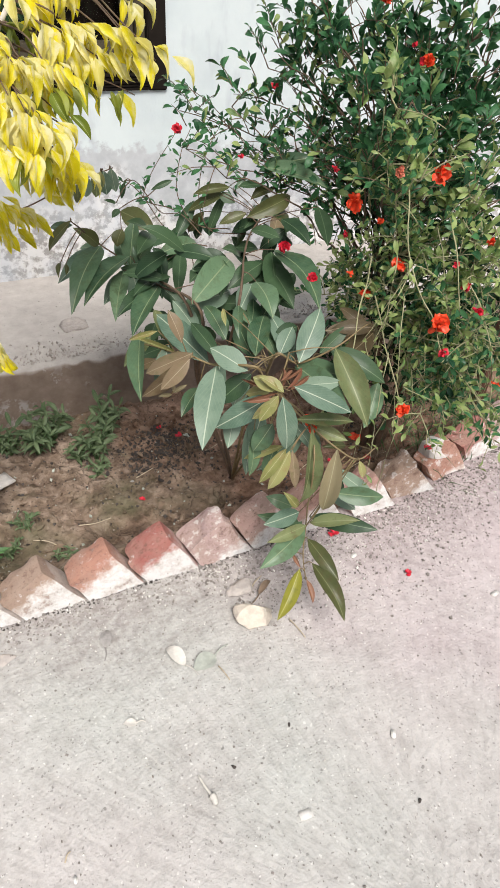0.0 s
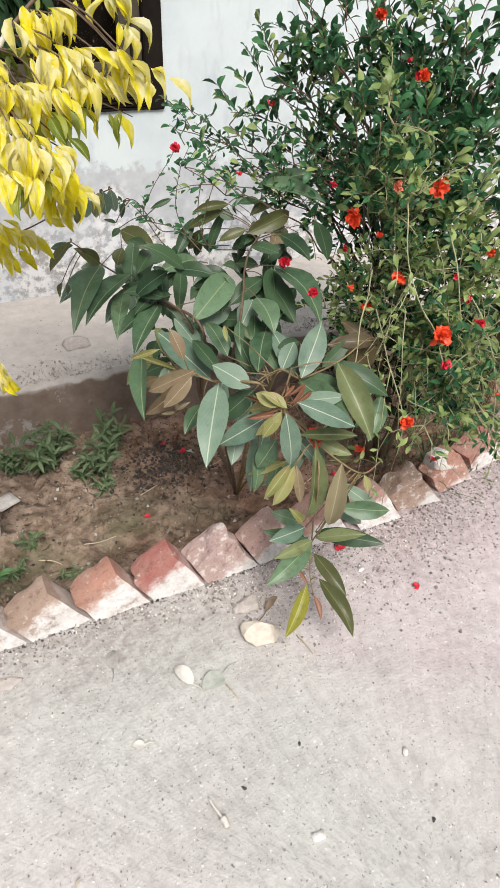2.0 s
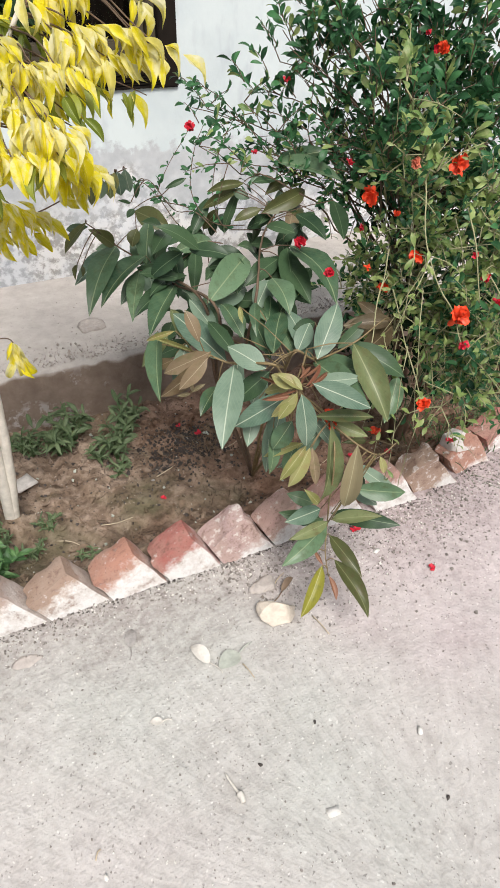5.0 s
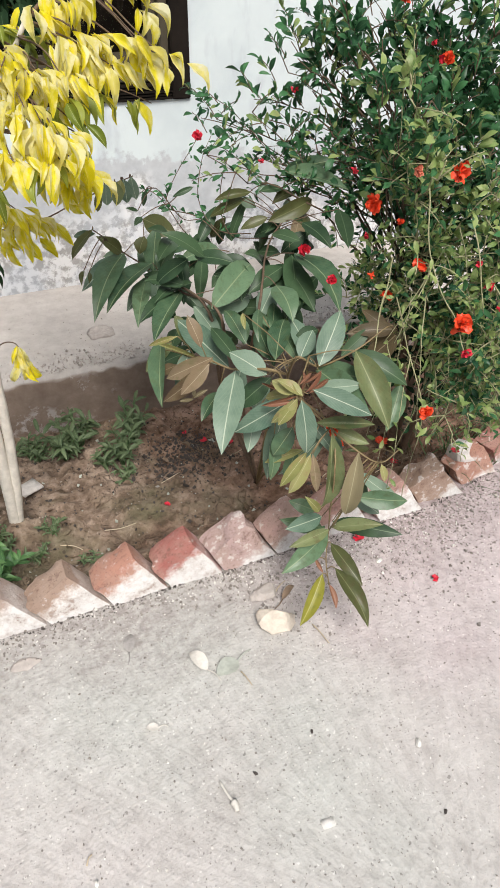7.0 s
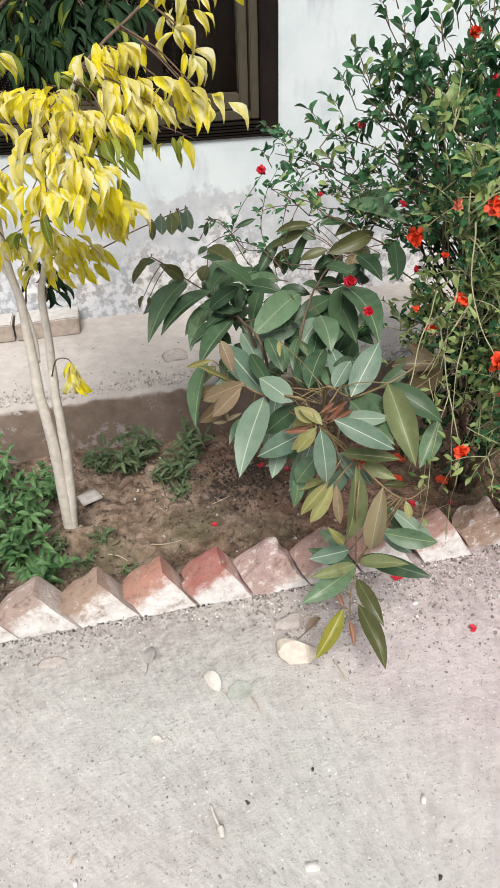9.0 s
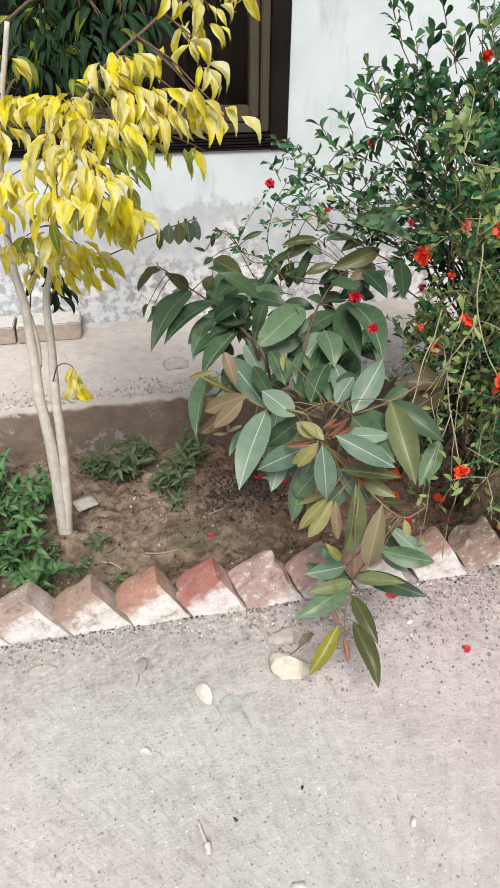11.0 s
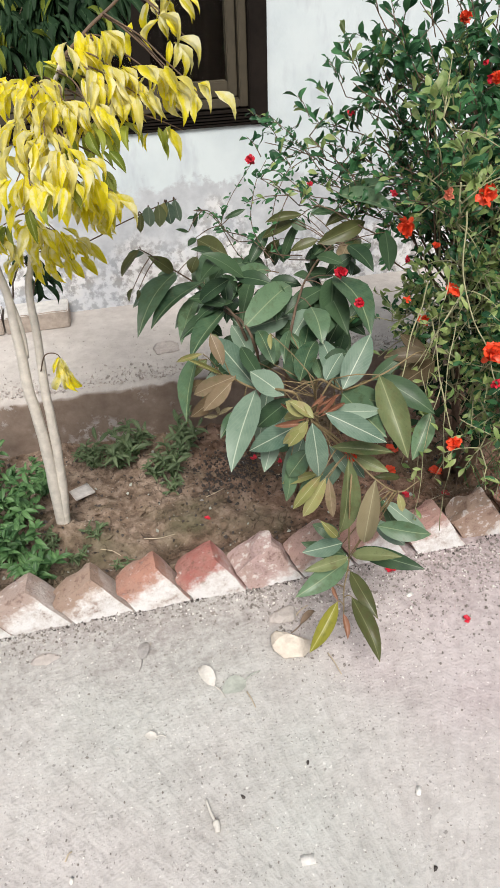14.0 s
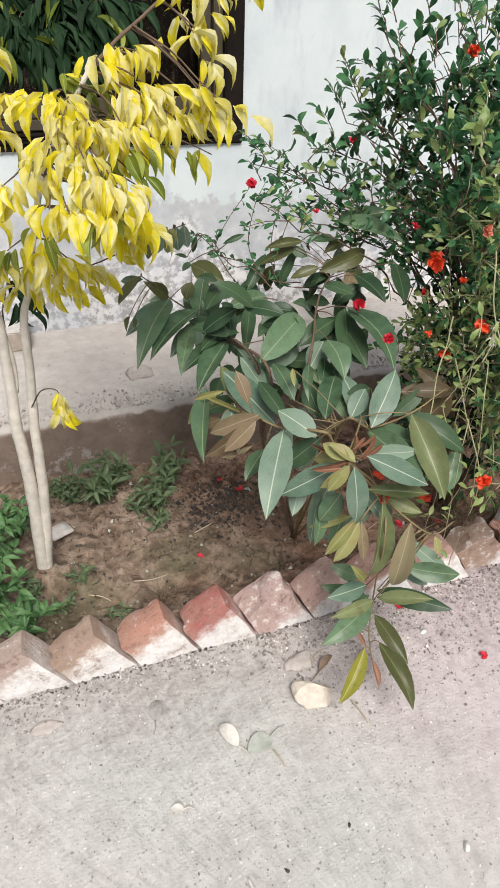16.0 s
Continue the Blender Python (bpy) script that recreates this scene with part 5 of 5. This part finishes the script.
def calyx_mesh(mat):
    """A fleshy tube that opens in six pointed lobes."""
    bm = bmesh.new()
    prof = ((-0.95, 0.08), (-0.88, 0.20), (-0.65, 0.27), (-0.4, 0.25), (-0.15, 0.34), (0.05, 0.48))
    rings = [[bm.verts.new((r * math.cos(k * math.tau / 12), r * math.sin(k * math.tau / 12), z)) for k in range(12)] for z, r in prof]
    tips = [bm.verts.new((0.80 * math.cos((k + 0.5) * math.tau / 6), 0.80 * math.sin((k + 0.5) * math.tau / 6), 0.28)) for k in range(6)]
    for lo, hi in zip(rings, rings[1:]):
        for k in range(12):
            bm.faces.new((lo[k], lo[(k + 1) % 12], hi[(k + 1) % 12], hi[k]))
    for k in range(6):
        a, b, c = rings[-1][2 * k], rings[-1][2 * k + 1], rings[-1][(2 * k + 2) % 12]
        bm.faces.new((a, b, tips[k]))
        bm.faces.new((b, c, tips[k]))
    bm.faces.new(rings[0][::-1])
    me = bpy.data.meshes.new("flower")
    bm.to_mesh(me)
    bm.free()
    me.materials.append(mat)
    return smooth(me)


PETALS = {t: [petal_mesh("petal", m, k) for k in range(4)] for t, m in (("R", M_RED), ("C", M_RED_DEEP), ("P", M_SALMON))}
CALYX = {t: calyx_mesh(m) for t, m in (("R", M_RED), ("C", M_RED_DEEP), ("P", M_SALMON))}
rf = random.Random(8)
for x, y, z, r, t in FLOWERS + FLOWERS_HIGH:
    way = Vector((rf.uniform(-0.7, 0.5), rf.uniform(-1.0, -0.4), rf.uniform(-0.4, 0.7)))
    fl = new("flower", CALYX[t])
    fl.parent = pom
    fl.matrix_parent_inverse = Matrix.Translation(-POM)
    fl.matrix_basis = Matrix.Translation((x, y, z)) @ way.to_track_quat("Z", "Y").to_matrix().to_4x4() @ Matrix.Scale(r * 0.85, 4)
    fl["label"] = {"R": "open scarlet flower with crumpled petals", "C": "small crimson flower bud opening", "P": "fading salmon flower"}[t]
    for k in range(12 if r > 0.013 else 6):
        pt = new("petal", rf.choice(PETALS[t]))
        pt.parent = fl
        pt.matrix_basis = pose(0, 0, 0.05 + 0.03 * k, 28 + rf.uniform(-25, 45), rf.uniform(-40, 40), k * 137.5) @ Matrix.Scale(rf.uniform(0.6, 1.1), 4)

# long bare stalks that arch out of the front of the shrub
for line in (((0.36, 1.02, 0.86), (0.33, 0.93, 0.74), (0.345, 0.84, 0.65), (0.36, 0.80, 0.585)),
             ((0.32, 1.04, 0.66), (0.29, 0.88, 0.54), (0.295, 0.82, 0.46), (0.33, 0.86, 0.22), (0.36, 0.90, 0.10)),
             ((0.46, 0.90, 0.70), (0.47, 0.80, 0.62), (0.50, 0.76, 0.45), (0.53, 0.80, 0.27)),
             ((0.42, 0.95, 0.83), (0.40, 0.86, 0.74), (0.41, 0.84, 0.66)),
             ((0.30, 1.02, 0.72), (0.24, 0.95, 0.62), (0.20, 0.90, 0.54), (0.19, 0.85, 0.47))):
    under(part("stalk", tube(bmesh.new(), curve(line, 6, 0.006, line[0][0] * 30), 0.0017, 0.0011, 6), M_TWIG_PALE), pom)

# tangle of pale bare twigs with a few young leaves
pale = []
for k in range(46):
    a = Vector((rf.uniform(0.28, 0.62), rf.uniform(0.86, 1.06), rf.uniform(0.45, 0.82)))
    b = a + Vector((rf.uniform(-0.14, 0.12), rf.uniform(-0.12, 0.02), rf.uniform(-0.30, -0.08)))
    pts = curve((a, a.lerp(b, 0.5) + Vector((rf.uniform(-0.04, 0.04), -0.03, 0.05)), b), 6, 0.006, k)
    under(part("twig", tube(bmesh.new(), pts, 0.0013, 0.0008, 5), M_TWIG_PALE), pom)
    for p in pts[2:]:
        if rf.random() < 0.6:
            d = Vector((rf.gauss(0, 1), rf.gauss(-0.3, 1), rf.gauss(0, 0.8))).normalized()
            ln = rf.uniform(0.02, 0.034)
            pale.append(leaf_pose(p, p + d * ln, ln * 0.36, (rf.uniform(-1, 1), -0.8, 0.6)))
for m in pale:
    ob = new("leaf", YOUNG)
    ob.parent = pom
    ob.matrix_parent_inverse = Matrix.Translation(-POM)
    ob.matrix_basis = m

# ---- weeds ----
WEEDS = [leaf_mesh("leaf", m, 0.2, 0.5, belly=0.8, segs=4) for m in (M_WEED, M_LUSH)]
rw = random.Random(3)


LOW, LUSH = "low sprawling green weed on bare soil", "lush bright green weed at the tree's foot"


def weed(x, y, height, stems, spread, size, label):
    z, lush = soil_z(x, y), int(label == LUSH)
    root = empty("weed", (x, y, z), label, "weed", "weeds in the bed")
    for s in range(stems):
        a = s * 2.4 + rw.uniform(-0.4, 0.4)
        h = height * rw.uniform(0.55, 1.1)
        top = Vector((math.cos(a) * spread * rw.uniform(0.3, 1.0), math.sin(a) * spread * rw.uniform(0.3, 1.0), h))
        line = curve(((0, 0, -0.01), top * 0.5 + Vector((0, 0, h * 0.18)), top), 4)
        st = part("stem", tube(bmesh.new(), line, 0.0022, 0.001, 5), M_WEED_STEM, root)
        for k in range(rw.randint(14, 18) if lush else rw.randint(7, 10)):
            p = line[min(len(line) - 1, 2 + int(k / (15 if lush else 10) * (len(line) - 2)))]
            b = rw.uniform(0, math.tau)
            d = Vector((math.cos(b), math.sin(b), rw.uniform(-0.45, 0.75))).normalized()
            ob = new("leaf", WEEDS[lush])
            ob.parent = st
            ln = size * rw.uniform(0.7, 1.2) * (0.8 if lush else 1.0)
            ob.matrix_basis = leaf_pose(p, p + d * ln, ln * rw.uniform(0.30, 0.42) * (1.0 if lush else 0.75), (rw.uniform(-0.5, 0.5), -0.4, 1))
    return root


for x, y, h, n, s, z, lab in ((-0.42, 1.58, 0.11, 8, 0.08, 0.050, LOW), (-0.36, 1.62, 0.13, 8, 0.07, 0.048, LOW), (-0.255, 1.50, 0.13, 9, 0.08, 0.052, LOW), (-0.20, 1.58, 0.16, 9, 0.07, 0.050, LOW), (-0.31, 1.50, 0.06, 5, 0.05, 0.036, LOW),
                              (-0.27, 1.43, 0.05, 4, 0.04, 0.032, LOW), (-0.66, 1.12, 0.09, 10, 0.07, 0.048, LUSH), (-0.74, 1.22, 0.15, 13, 0.10, 0.048, LUSH), (-0.73, 1.38, 0.17, 13, 0.11, 0.048, LUSH), (-0.84, 1.28, 0.16, 12, 0.10, 0.048, LUSH),
                              (-0.82, 1.52, 0.18, 12, 0.11, 0.046, LUSH), (-0.66, 1.50, 0.10, 8, 0.08, 0.040, LUSH), (-0.86, 1.15, 0.14, 11, 0.09, 0.048, LUSH), (-0.95, 1.35, 0.18, 12, 0.10, 0.048, LUSH), (-0.52, 1.64, 0.10, 6, 0.06, 0.036, LOW),
                              (-0.515, 1.27, 0.035, 5, 0.05, 0.022, LOW), (-0.565, 1.19, 0.04, 6, 0.05, 0.024, LOW), (-0.63, 1.25, 0.05, 6, 0.05, 0.028, LOW), (-0.50, 1.60, 0.08, 6, 0.06, 0.030, LOW), (-0.43, 1.10, 0.025, 5, 0.045, 0.018, LOW)):
    weed(x, y, h, n, s, z, lab)

# grass under the flowering shrub
bm = bmesh.new()
for k in range(260):
    x, y = rw.uniform(0.62, 1.15), rw.uniform(0.98, 1.35)
    p = Vector((x, y, soil_z(x, y) - 0.01))
    d = Vector((rw.gauss(0, 0.05), rw.gauss(-0.02, 0.05), rw.uniform(0.05, 0.15)))
    w = Vector((rw.uniform(-1, 1), rw.uniform(-1, 1), 0)).normalized() * 0.0022
    a, b, c, e = bm.verts.new(p - w), bm.verts.new(p + w), bm.verts.new(p + d * 0.6 + w * 0.7), bm.verts.new(p + d * 0.6 - w * 0.7)
    t = bm.verts.new(p + d + Vector((d.x, d.y, -0.01)) * 0.6)
    bm.faces.new((a, b, c, e))
    bm.faces.new((e, c, t))
tagged(part("grass", bm, M_WEED_STEM), "thin dark green grass under the shrub", "grass", kind="stuff")


# a dry tuft behind the edging
bm = bmesh.new()
for k in range(420):
    cx, cy, wide = ((-0.318, 1.135, 0.030), (0.56, 1.15, 0.065), (0.02, 1.42, 0.05))[min(2, k // 150)]
    a, q = rw.uniform(0, math.tau), abs(rw.gauss(0, wide))
    p = Vector((cx + q * math.cos(a), cy + q * 0.8 * math.sin(a), 0))
    p.z = soil_z(p.x, p.y) - 0.004
    d = Vector((rw.gauss(0, 0.020), rw.gauss(0, 0.020), rw.uniform(0.010, 0.034)))
    tube(bm, (p, p + d * 0.6, p + d + Vector((d.x, d.y, -0.004)) * 0.5), 0.0012, 0.0006, 3)
tagged(part("dry_tuft", bm, M_DRYBROWN), "tufts of dry brown grass behind the bricks", "grass", kind="stuff")


# ---- loose things ----
def lump(size, seed, flat=0.7, detail=2):
    bm = bmesh.new()
    bmesh.ops.create_icosphere(bm, subdivisions=detail, radius=0.5)
    for v in bm.verts:
        v.co = Vector((v.co.x * size[0], v.co.y * size[1], v.co.z * size[2])) * (1 + 0.45 * noise.noise(v.co * 2.2 + Vector((seed, 0, 0))) + 0.15 * noise.noise(v.co * 6 + Vector((0, seed, 0))))
    return bm


def broken(size, seed):
    """A lump with flat broken faces: random planes cut off a rough ball."""
    r = random.Random(seed)
    bm = lump((1.1, 1.1, 1.1), seed, 1, 3)
    for k in range(9):
        d = Vector((r.gauss(0, 1), r.gauss(0, 1), r.gauss(0.2, 1))).normalized()
        lim = r.uniform(0.32, 0.46)
        for v in bm.verts:
            over = v.co.dot(d) - lim
            if over > 0:
                v.co -= d * over * 0.94
    for v in bm.verts:
        v.co += noise.noise_vector(v.co * 7 + Vector((seed, 0, 0))) * 0.03
        v.co = Vector((v.co.x * size[0] * 1.15, v.co.y * size[1] * 1.15, v.co.z * size[2] * 1.15))
    return bm


def loose(name, bm, mat, x, y, z, rz, label, category, group=""):
    ob = part(name, bm, mat)
    for p in ob.data.polygons:
        p.use_smooth = category != "stone"
    ob.matrix_basis = pose(x, y, z, 0, 0, rz)
    return tagged(ob, label, category, group)


loose("stone", broken((0.088, 0.062, 0.045), 23), M_STONE, -0.078, 0.725, 0.012, -15, "pale cream broken stone on the lane", "stone")
loose("stone", broken((0.055, 0.042, 0.026), 8), M_PINKBRICK, -0.068, 0.815, 0.008, 25, "small grey stone beside the edging", "stone")
loose("stone", broken((0.10, 0.08, 0.07), 12), M_MORTAR, 0.66, 1.02, 0.07, 10, "white lump of rubble behind the edging bricks", "stone")
loose("brick_shard", broken((0.05, 0.028, 0.008), 31), M_PINKBRICK, -0.63, 0.835, 0.0005, 8, "flat shard of brick sunk in the lane", "brick")
loose("tile_shard", box(-0.032, 0.032, -0.028, 0.028, -0.004, 0.004, 0.002, 0.002, 2, 2), M_MORTAR, -0.545, 1.478, soil_z(-0.545, 1.478) + 0.024, 25, "grey shard of tile lying on the soil", "tile")


def fallen_leaf(x, y, rz, length, width, mat, label, z=0.004, curl=0.18):
    bm = bmesh.new()
    bm.from_mesh(leaf_mesh("blade", mat, curl, 0.35, belly=0.8))
    bm.transform(Matrix.Diagonal((width, length, length, 1)))
    tube(bm, curve(((0, 0.004, 0), (0.004, -length * 0.3, 0.003), (0.002, -length * 0.6, 0.001)), 3), 0.0016, 0.0012, 5)
    ob = loose("fallen_leaf", bm, mat, x, y, z, rz, label, "leaf", "fallen leaves")
    ob.data.materials.clear()
    ob.data.materials.append(mat)
    return ob


fallen_leaf(-0.266, 0.668, 25, 0.062, 0.033, M_DRYPALE, "dry whitish fallen leaf curled on the lane", 0.006, 0.3)
fallen_leaf(-0.195, 0.668, 108, 0.062, 0.045, M_GREYLEAF, "dry grey-green fallen leaf on the lane", 0.004, 0.1)
fallen_leaf(-0.415, 0.775, -20, 0.05, 0.028, M_GREYSTONE, "narrow grey dry leaf on the lane", 0.004, 0.2)
fallen_leaf(-0.04, 0.775, -60, 0.055, 0.018, M_DRYBROWN, "brown curled leaf beside the stone", 0.01, 0.3)
fallen_leaf(-0.40, 0.585, 70, 0.028, 0.018, M_DRYPALE, "scrap of pale dry leaf on the lane", 0.004)
for x, y, a in ((-0.47, 1.30, 10), (-0.25, 1.40, 80), (-0.36, 1.36, 140), (-0.12, 1.45, 30), (-0.05, 1.52, 200), (-0.46, 1.17, 260), (-0.15, 1.20, 320)):
    fallen_leaf(x, y, a, rw.uniform(0.03, 0.045), rw.uniform(0.012, 0.02), M_DRYBROWN, "brown dry leaf on the soil", soil_z(x, y) + 0.008, 0.3)

# a dropped blossom with its stalk, chips, seeds
bm = bmesh.new()
tube(bm, curve(((0, 0.042, 0.002), (0.004, 0.02, 0.003), (0.010, -0.002, 0.004)), 4), 0.0022, 0.003, 6)
tube(bm, curve(((0.010, -0.002, 0.004), (0.012, -0.010, 0.005), (0.011, -0.02, 0.004)), 3), 0.0075, 0.005, 8)
loose("dropped_blossom", bm, M_DRYPALE, -0.324, 0.398, 0.003, 0, "dry white blossom with a thin stalk on the lane", "blossom")
loose("plaster_chip", box(-0.0125, 0.0125, -0.008, 0.008, -0.001, 0.004, 0.001, 0.001, 1), M_CHIP, -0.167, 0.299, 0.001, -4, "small white rectangular chip on the lane", "chip", "white chips on the lane")
for x, y, a, s in ((0.07, 0.361, 60, 1.0), (0.248, 0.80, 20, 1.1), (0.515, 0.56, 10, 1.2), (-0.46, 0.23, 70, 0.8), (-0.575, 0.364, 85, 0.7)):
    loose("plaster_chip", box(-0.009 * s, 0.009 * s, -0.005 * s, 0.005 * s, -0.001, 0.005, 0.002, 0.002, 1, x * 9), M_CHIP, x, y, 0.001, a, "small white plaster chip on the lane", "chip", "white chips on the lane")
for x, y in ((-0.117, 0.463), (0.043, 0.234), (-0.255, 0.43)):
    loose("seed", lump((0.011, 0.007, 0.006), x * 40, 1, 1), M_SEED, x, y, 0.002, x * 900, "small dark seed on the lane", "seed", "dark seeds on the lane")
for x, y, z, s in ((0.238, 0.888, 0.004, 1.2), (0.346, 0.697, 0.002, 0.75), (0.017, 1.50, None, 1.0), (-0.183, 1.255, None, 0.7), (0.53, 1.16, None, 1.1), (0.56, 0.955, 0.15, 1.0), (-0.03, 1.56, None, 0.7), (0.42, 1.20, None, 1.0), (0.10, 1.47, None, 0.8), (0.470, 1.423, None, 1.7), (0.428, 1.334, None, 1.5), (0.550, 1.266, None, 1.9)):
    zz = (soil_z(x, y) + 0.006) if z is None else z
    heap = empty("fallen_petals", (x, y, zz), "crimson fallen blossom petals on the ground", "petals", "fallen petals")
    for k in range(4):
        ob = new("petal", PETALS["R" if y > 1.2 and x > 0.2 else "C"][k])
        ob.parent = heap
        ob.matrix_basis = pose(0, 0, 0.001 * k, 12 * k, 5, 97 * k + x * 500) @ Matrix.Scale(0.013 * s, 4)
for pts in (((-0.375, 1.225), (-0.285, 1.222)), ((-0.585, 0.396), (-0.573, 0.410)), ((-0.05, 0.80), (-0.005, 0.83)), ((-0.50, 1.22), (-0.43, 1.17)), ((-0.20, 0.64), (-0.19, 0.60)), ((0.0, 0.69), (0.012, 0.63)), ((-0.17, 1.36), (-0.11, 1.38)), ((0.07, 1.40), (0.16, 1.44)), ((0.30, 1.20), (0.40, 1.24)), ((0.45, 1.14), (0.62, 1.18))):
    (x0, y0), (x1, y1) = pts
    g = (lambda x, y: soil_z(x, y) + 0.006) if y0 > 0.95 else (lambda x, y: 0.004)
    tagged(part("stick", tube(bmesh.new(), curve(((x0, y0, g(x0, y0)), ((x0 + x1) / 2, (y0 + y1) / 2 + 0.003, g((x0 + x1) / 2, (y0 + y1) / 2) + 0.002), (x1, y1, g(x1, y1))), 3), 0.0017, 0.0012, 5), M_STRAW), "thin dry straw-coloured stick on the ground", "stick", "dry sticks")


def grit(name, n, zone, sizes, mat, height, label, seed):
    """Loose grains lying on the ground, joined."""
    r = random.Random(seed)
    bm = bmesh.new()
    for k in range(n):
        x, y = zone(r)
        s = r.uniform(*sizes) * (0.6 + r.random() ** 3)
        m = Matrix.Translation((x, y, height(x, y) + s * 0.15)) @ pose(0, 0, 0, r.uniform(0, 360), r.uniform(0, 360), r.uniform(0, 360)) @ Matrix.Diagonal((s, s * r.uniform(0.6, 1), s * r.uniform(0.4, 0.8), 1))
        vs = [bm.verts.new(m @ (Vector(c) * r.uniform(0.35, 0.6))) for c in ((1, 0, 0), (-1, 0, 0), (0, 1, 0), (0, -1, 0), (0, 0, 1), (0, 0, -1))]
        for i in (0, 1):
            for j in (2, 3):
                for q in (4, 5):
                    bm.faces.new((vs[i], vs[j], vs[q]))
    bmesh.ops.recalc_face_normals(bm, faces=bm.faces[:])
    return tagged(part(name, bm, mat), label, "grit", kind="stuff")


def near_edging(r):
    x = r.uniform(-1.0, 1.3) if r.random() < 0.45 else r.uniform(-0.15, 1.3)
    return x, kerb(x) + 0.004 - abs(r.gauss(0, 0.045 if x < -0.1 else 0.12))


def on_lane(r):
    return r.uniform(-1.1, 1.2), r.uniform(-0.2, 0.9)


def on_soil(r):
    return r.uniform(-1.1, 1.2), r.uniform(0.99, 1.73)


grit("gravel", 5200, near_edging, (0.002, 0.0095), M_GRIT, road_z, "grey gravel along the brick edging", 1)
grit("white_gravel", 1300, near_edging, (0.003, 0.008), M_CHIP, road_z, "whitish gravel crumbs along the edging", 2)
grit("lane_grit", 3000, on_lane, (0.002, 0.0058), M_GRIT, road_z, "brownish fine grit on the lane", 3)
grit("lane_crumbs", 1300, on_lane, (0.003, 0.006), M_CHIP, road_z, "pale crumbs on the lane", 4)
def on_lip(r):
    return r.uniform(-1.2, 1.2), LEDGE_Y + 0.02 + abs(r.gauss(0, 0.05))


grit("ledge_grit", 2600, on_lip, (0.004, 0.011), M_LEDGECRUMB, lambda x, y: 0.141, "crumbling grit along the ledge's lip", 9)
grit("clods", 1900, on_soil, (0.006, 0.026), M_SOIL, soil_z, "crumbly brown clods on the bed", 5)
grit("bed_stones", 160, on_soil, (0.005, 0.013), M_GREYSTONE, soil_z, "small grey stones in the bed", 6)
grit("dark_litter", 1500, on_soil, (0.005, 0.016), M_SEED, soil_z, "dark rotting litter on the bed", 7)

def under_shrub(r):
    return -0.05 + r.gauss(0, 0.075), min(1.72, 1.47 + r.gauss(0, 0.06))


def at_the_foot(r):
    x = r.uniform(-1.1, 1.3)
    return x, kerb(x) - 0.001 - abs(r.gauss(0, 0.008))


def on_ledge(r):
    return r.uniform(-1.2, 1.2), r.uniform(LEDGE_Y + 0.03, 2.2)


grit("pale_litter", 170, on_soil, (0.006, 0.017), M_GREYLEAF, soil_z, "greyish scraps of dead leaf on the bed", 13)
grit("shrub_litter", 820, under_shrub, (0.006, 0.018), M_SEED, soil_z, "dark rotting leaf litter heaped under the shrub", 10)
grit("edge_dirt", 1000, at_the_foot, (0.002, 0.008), M_SEED, road_z, "dark dirt crumbs along the bricks' foot", 11)
grit("ledge_dust", 260, on_ledge, (0.003, 0.008), M_GRIT, lambda x, y: 0.143, "scattered brown crumbs on the ledge", 12)

# bricks laid on the ledge against the wall
for x0, x1 in ((-0.775, -0.535), (-1.02, -0.785), (-1.27, -1.03)):
    ob = part("loose_brick", box(x0, x1, 2.245, 2.365, LEDGE_Z + 0.002, LEDGE_Z + 0.072, 0.004, 0.004, 3, x0), M_LEDGEBRICK)
    ob.data.materials.append(M_PALETOP)
    # upward faces take the paler grey
    for f in ob.data.polygons:
        f.material_index = int(f.normal.z > 0.7)
    tagged(ob, "greyish plastered brick lying on the ledge against the wall", "brick", "bricks on the ledge")
loose("plaster_lump", broken((0.10, 0.075, 0.012), 5), M_LEDGECRUMB, -0.196, 1.978, LEDGE_Z + 0.001, 20, "flat lump of old mortar on the ledge", "mortar")
tagged(part("stake", box(1.085, 1.125, 1.29, 1.325, -0.12, 0.33, 0.003, 0.003, 2), M_REDWOOD), "short reddish-brown wooden stake standing in the bed", "stake")
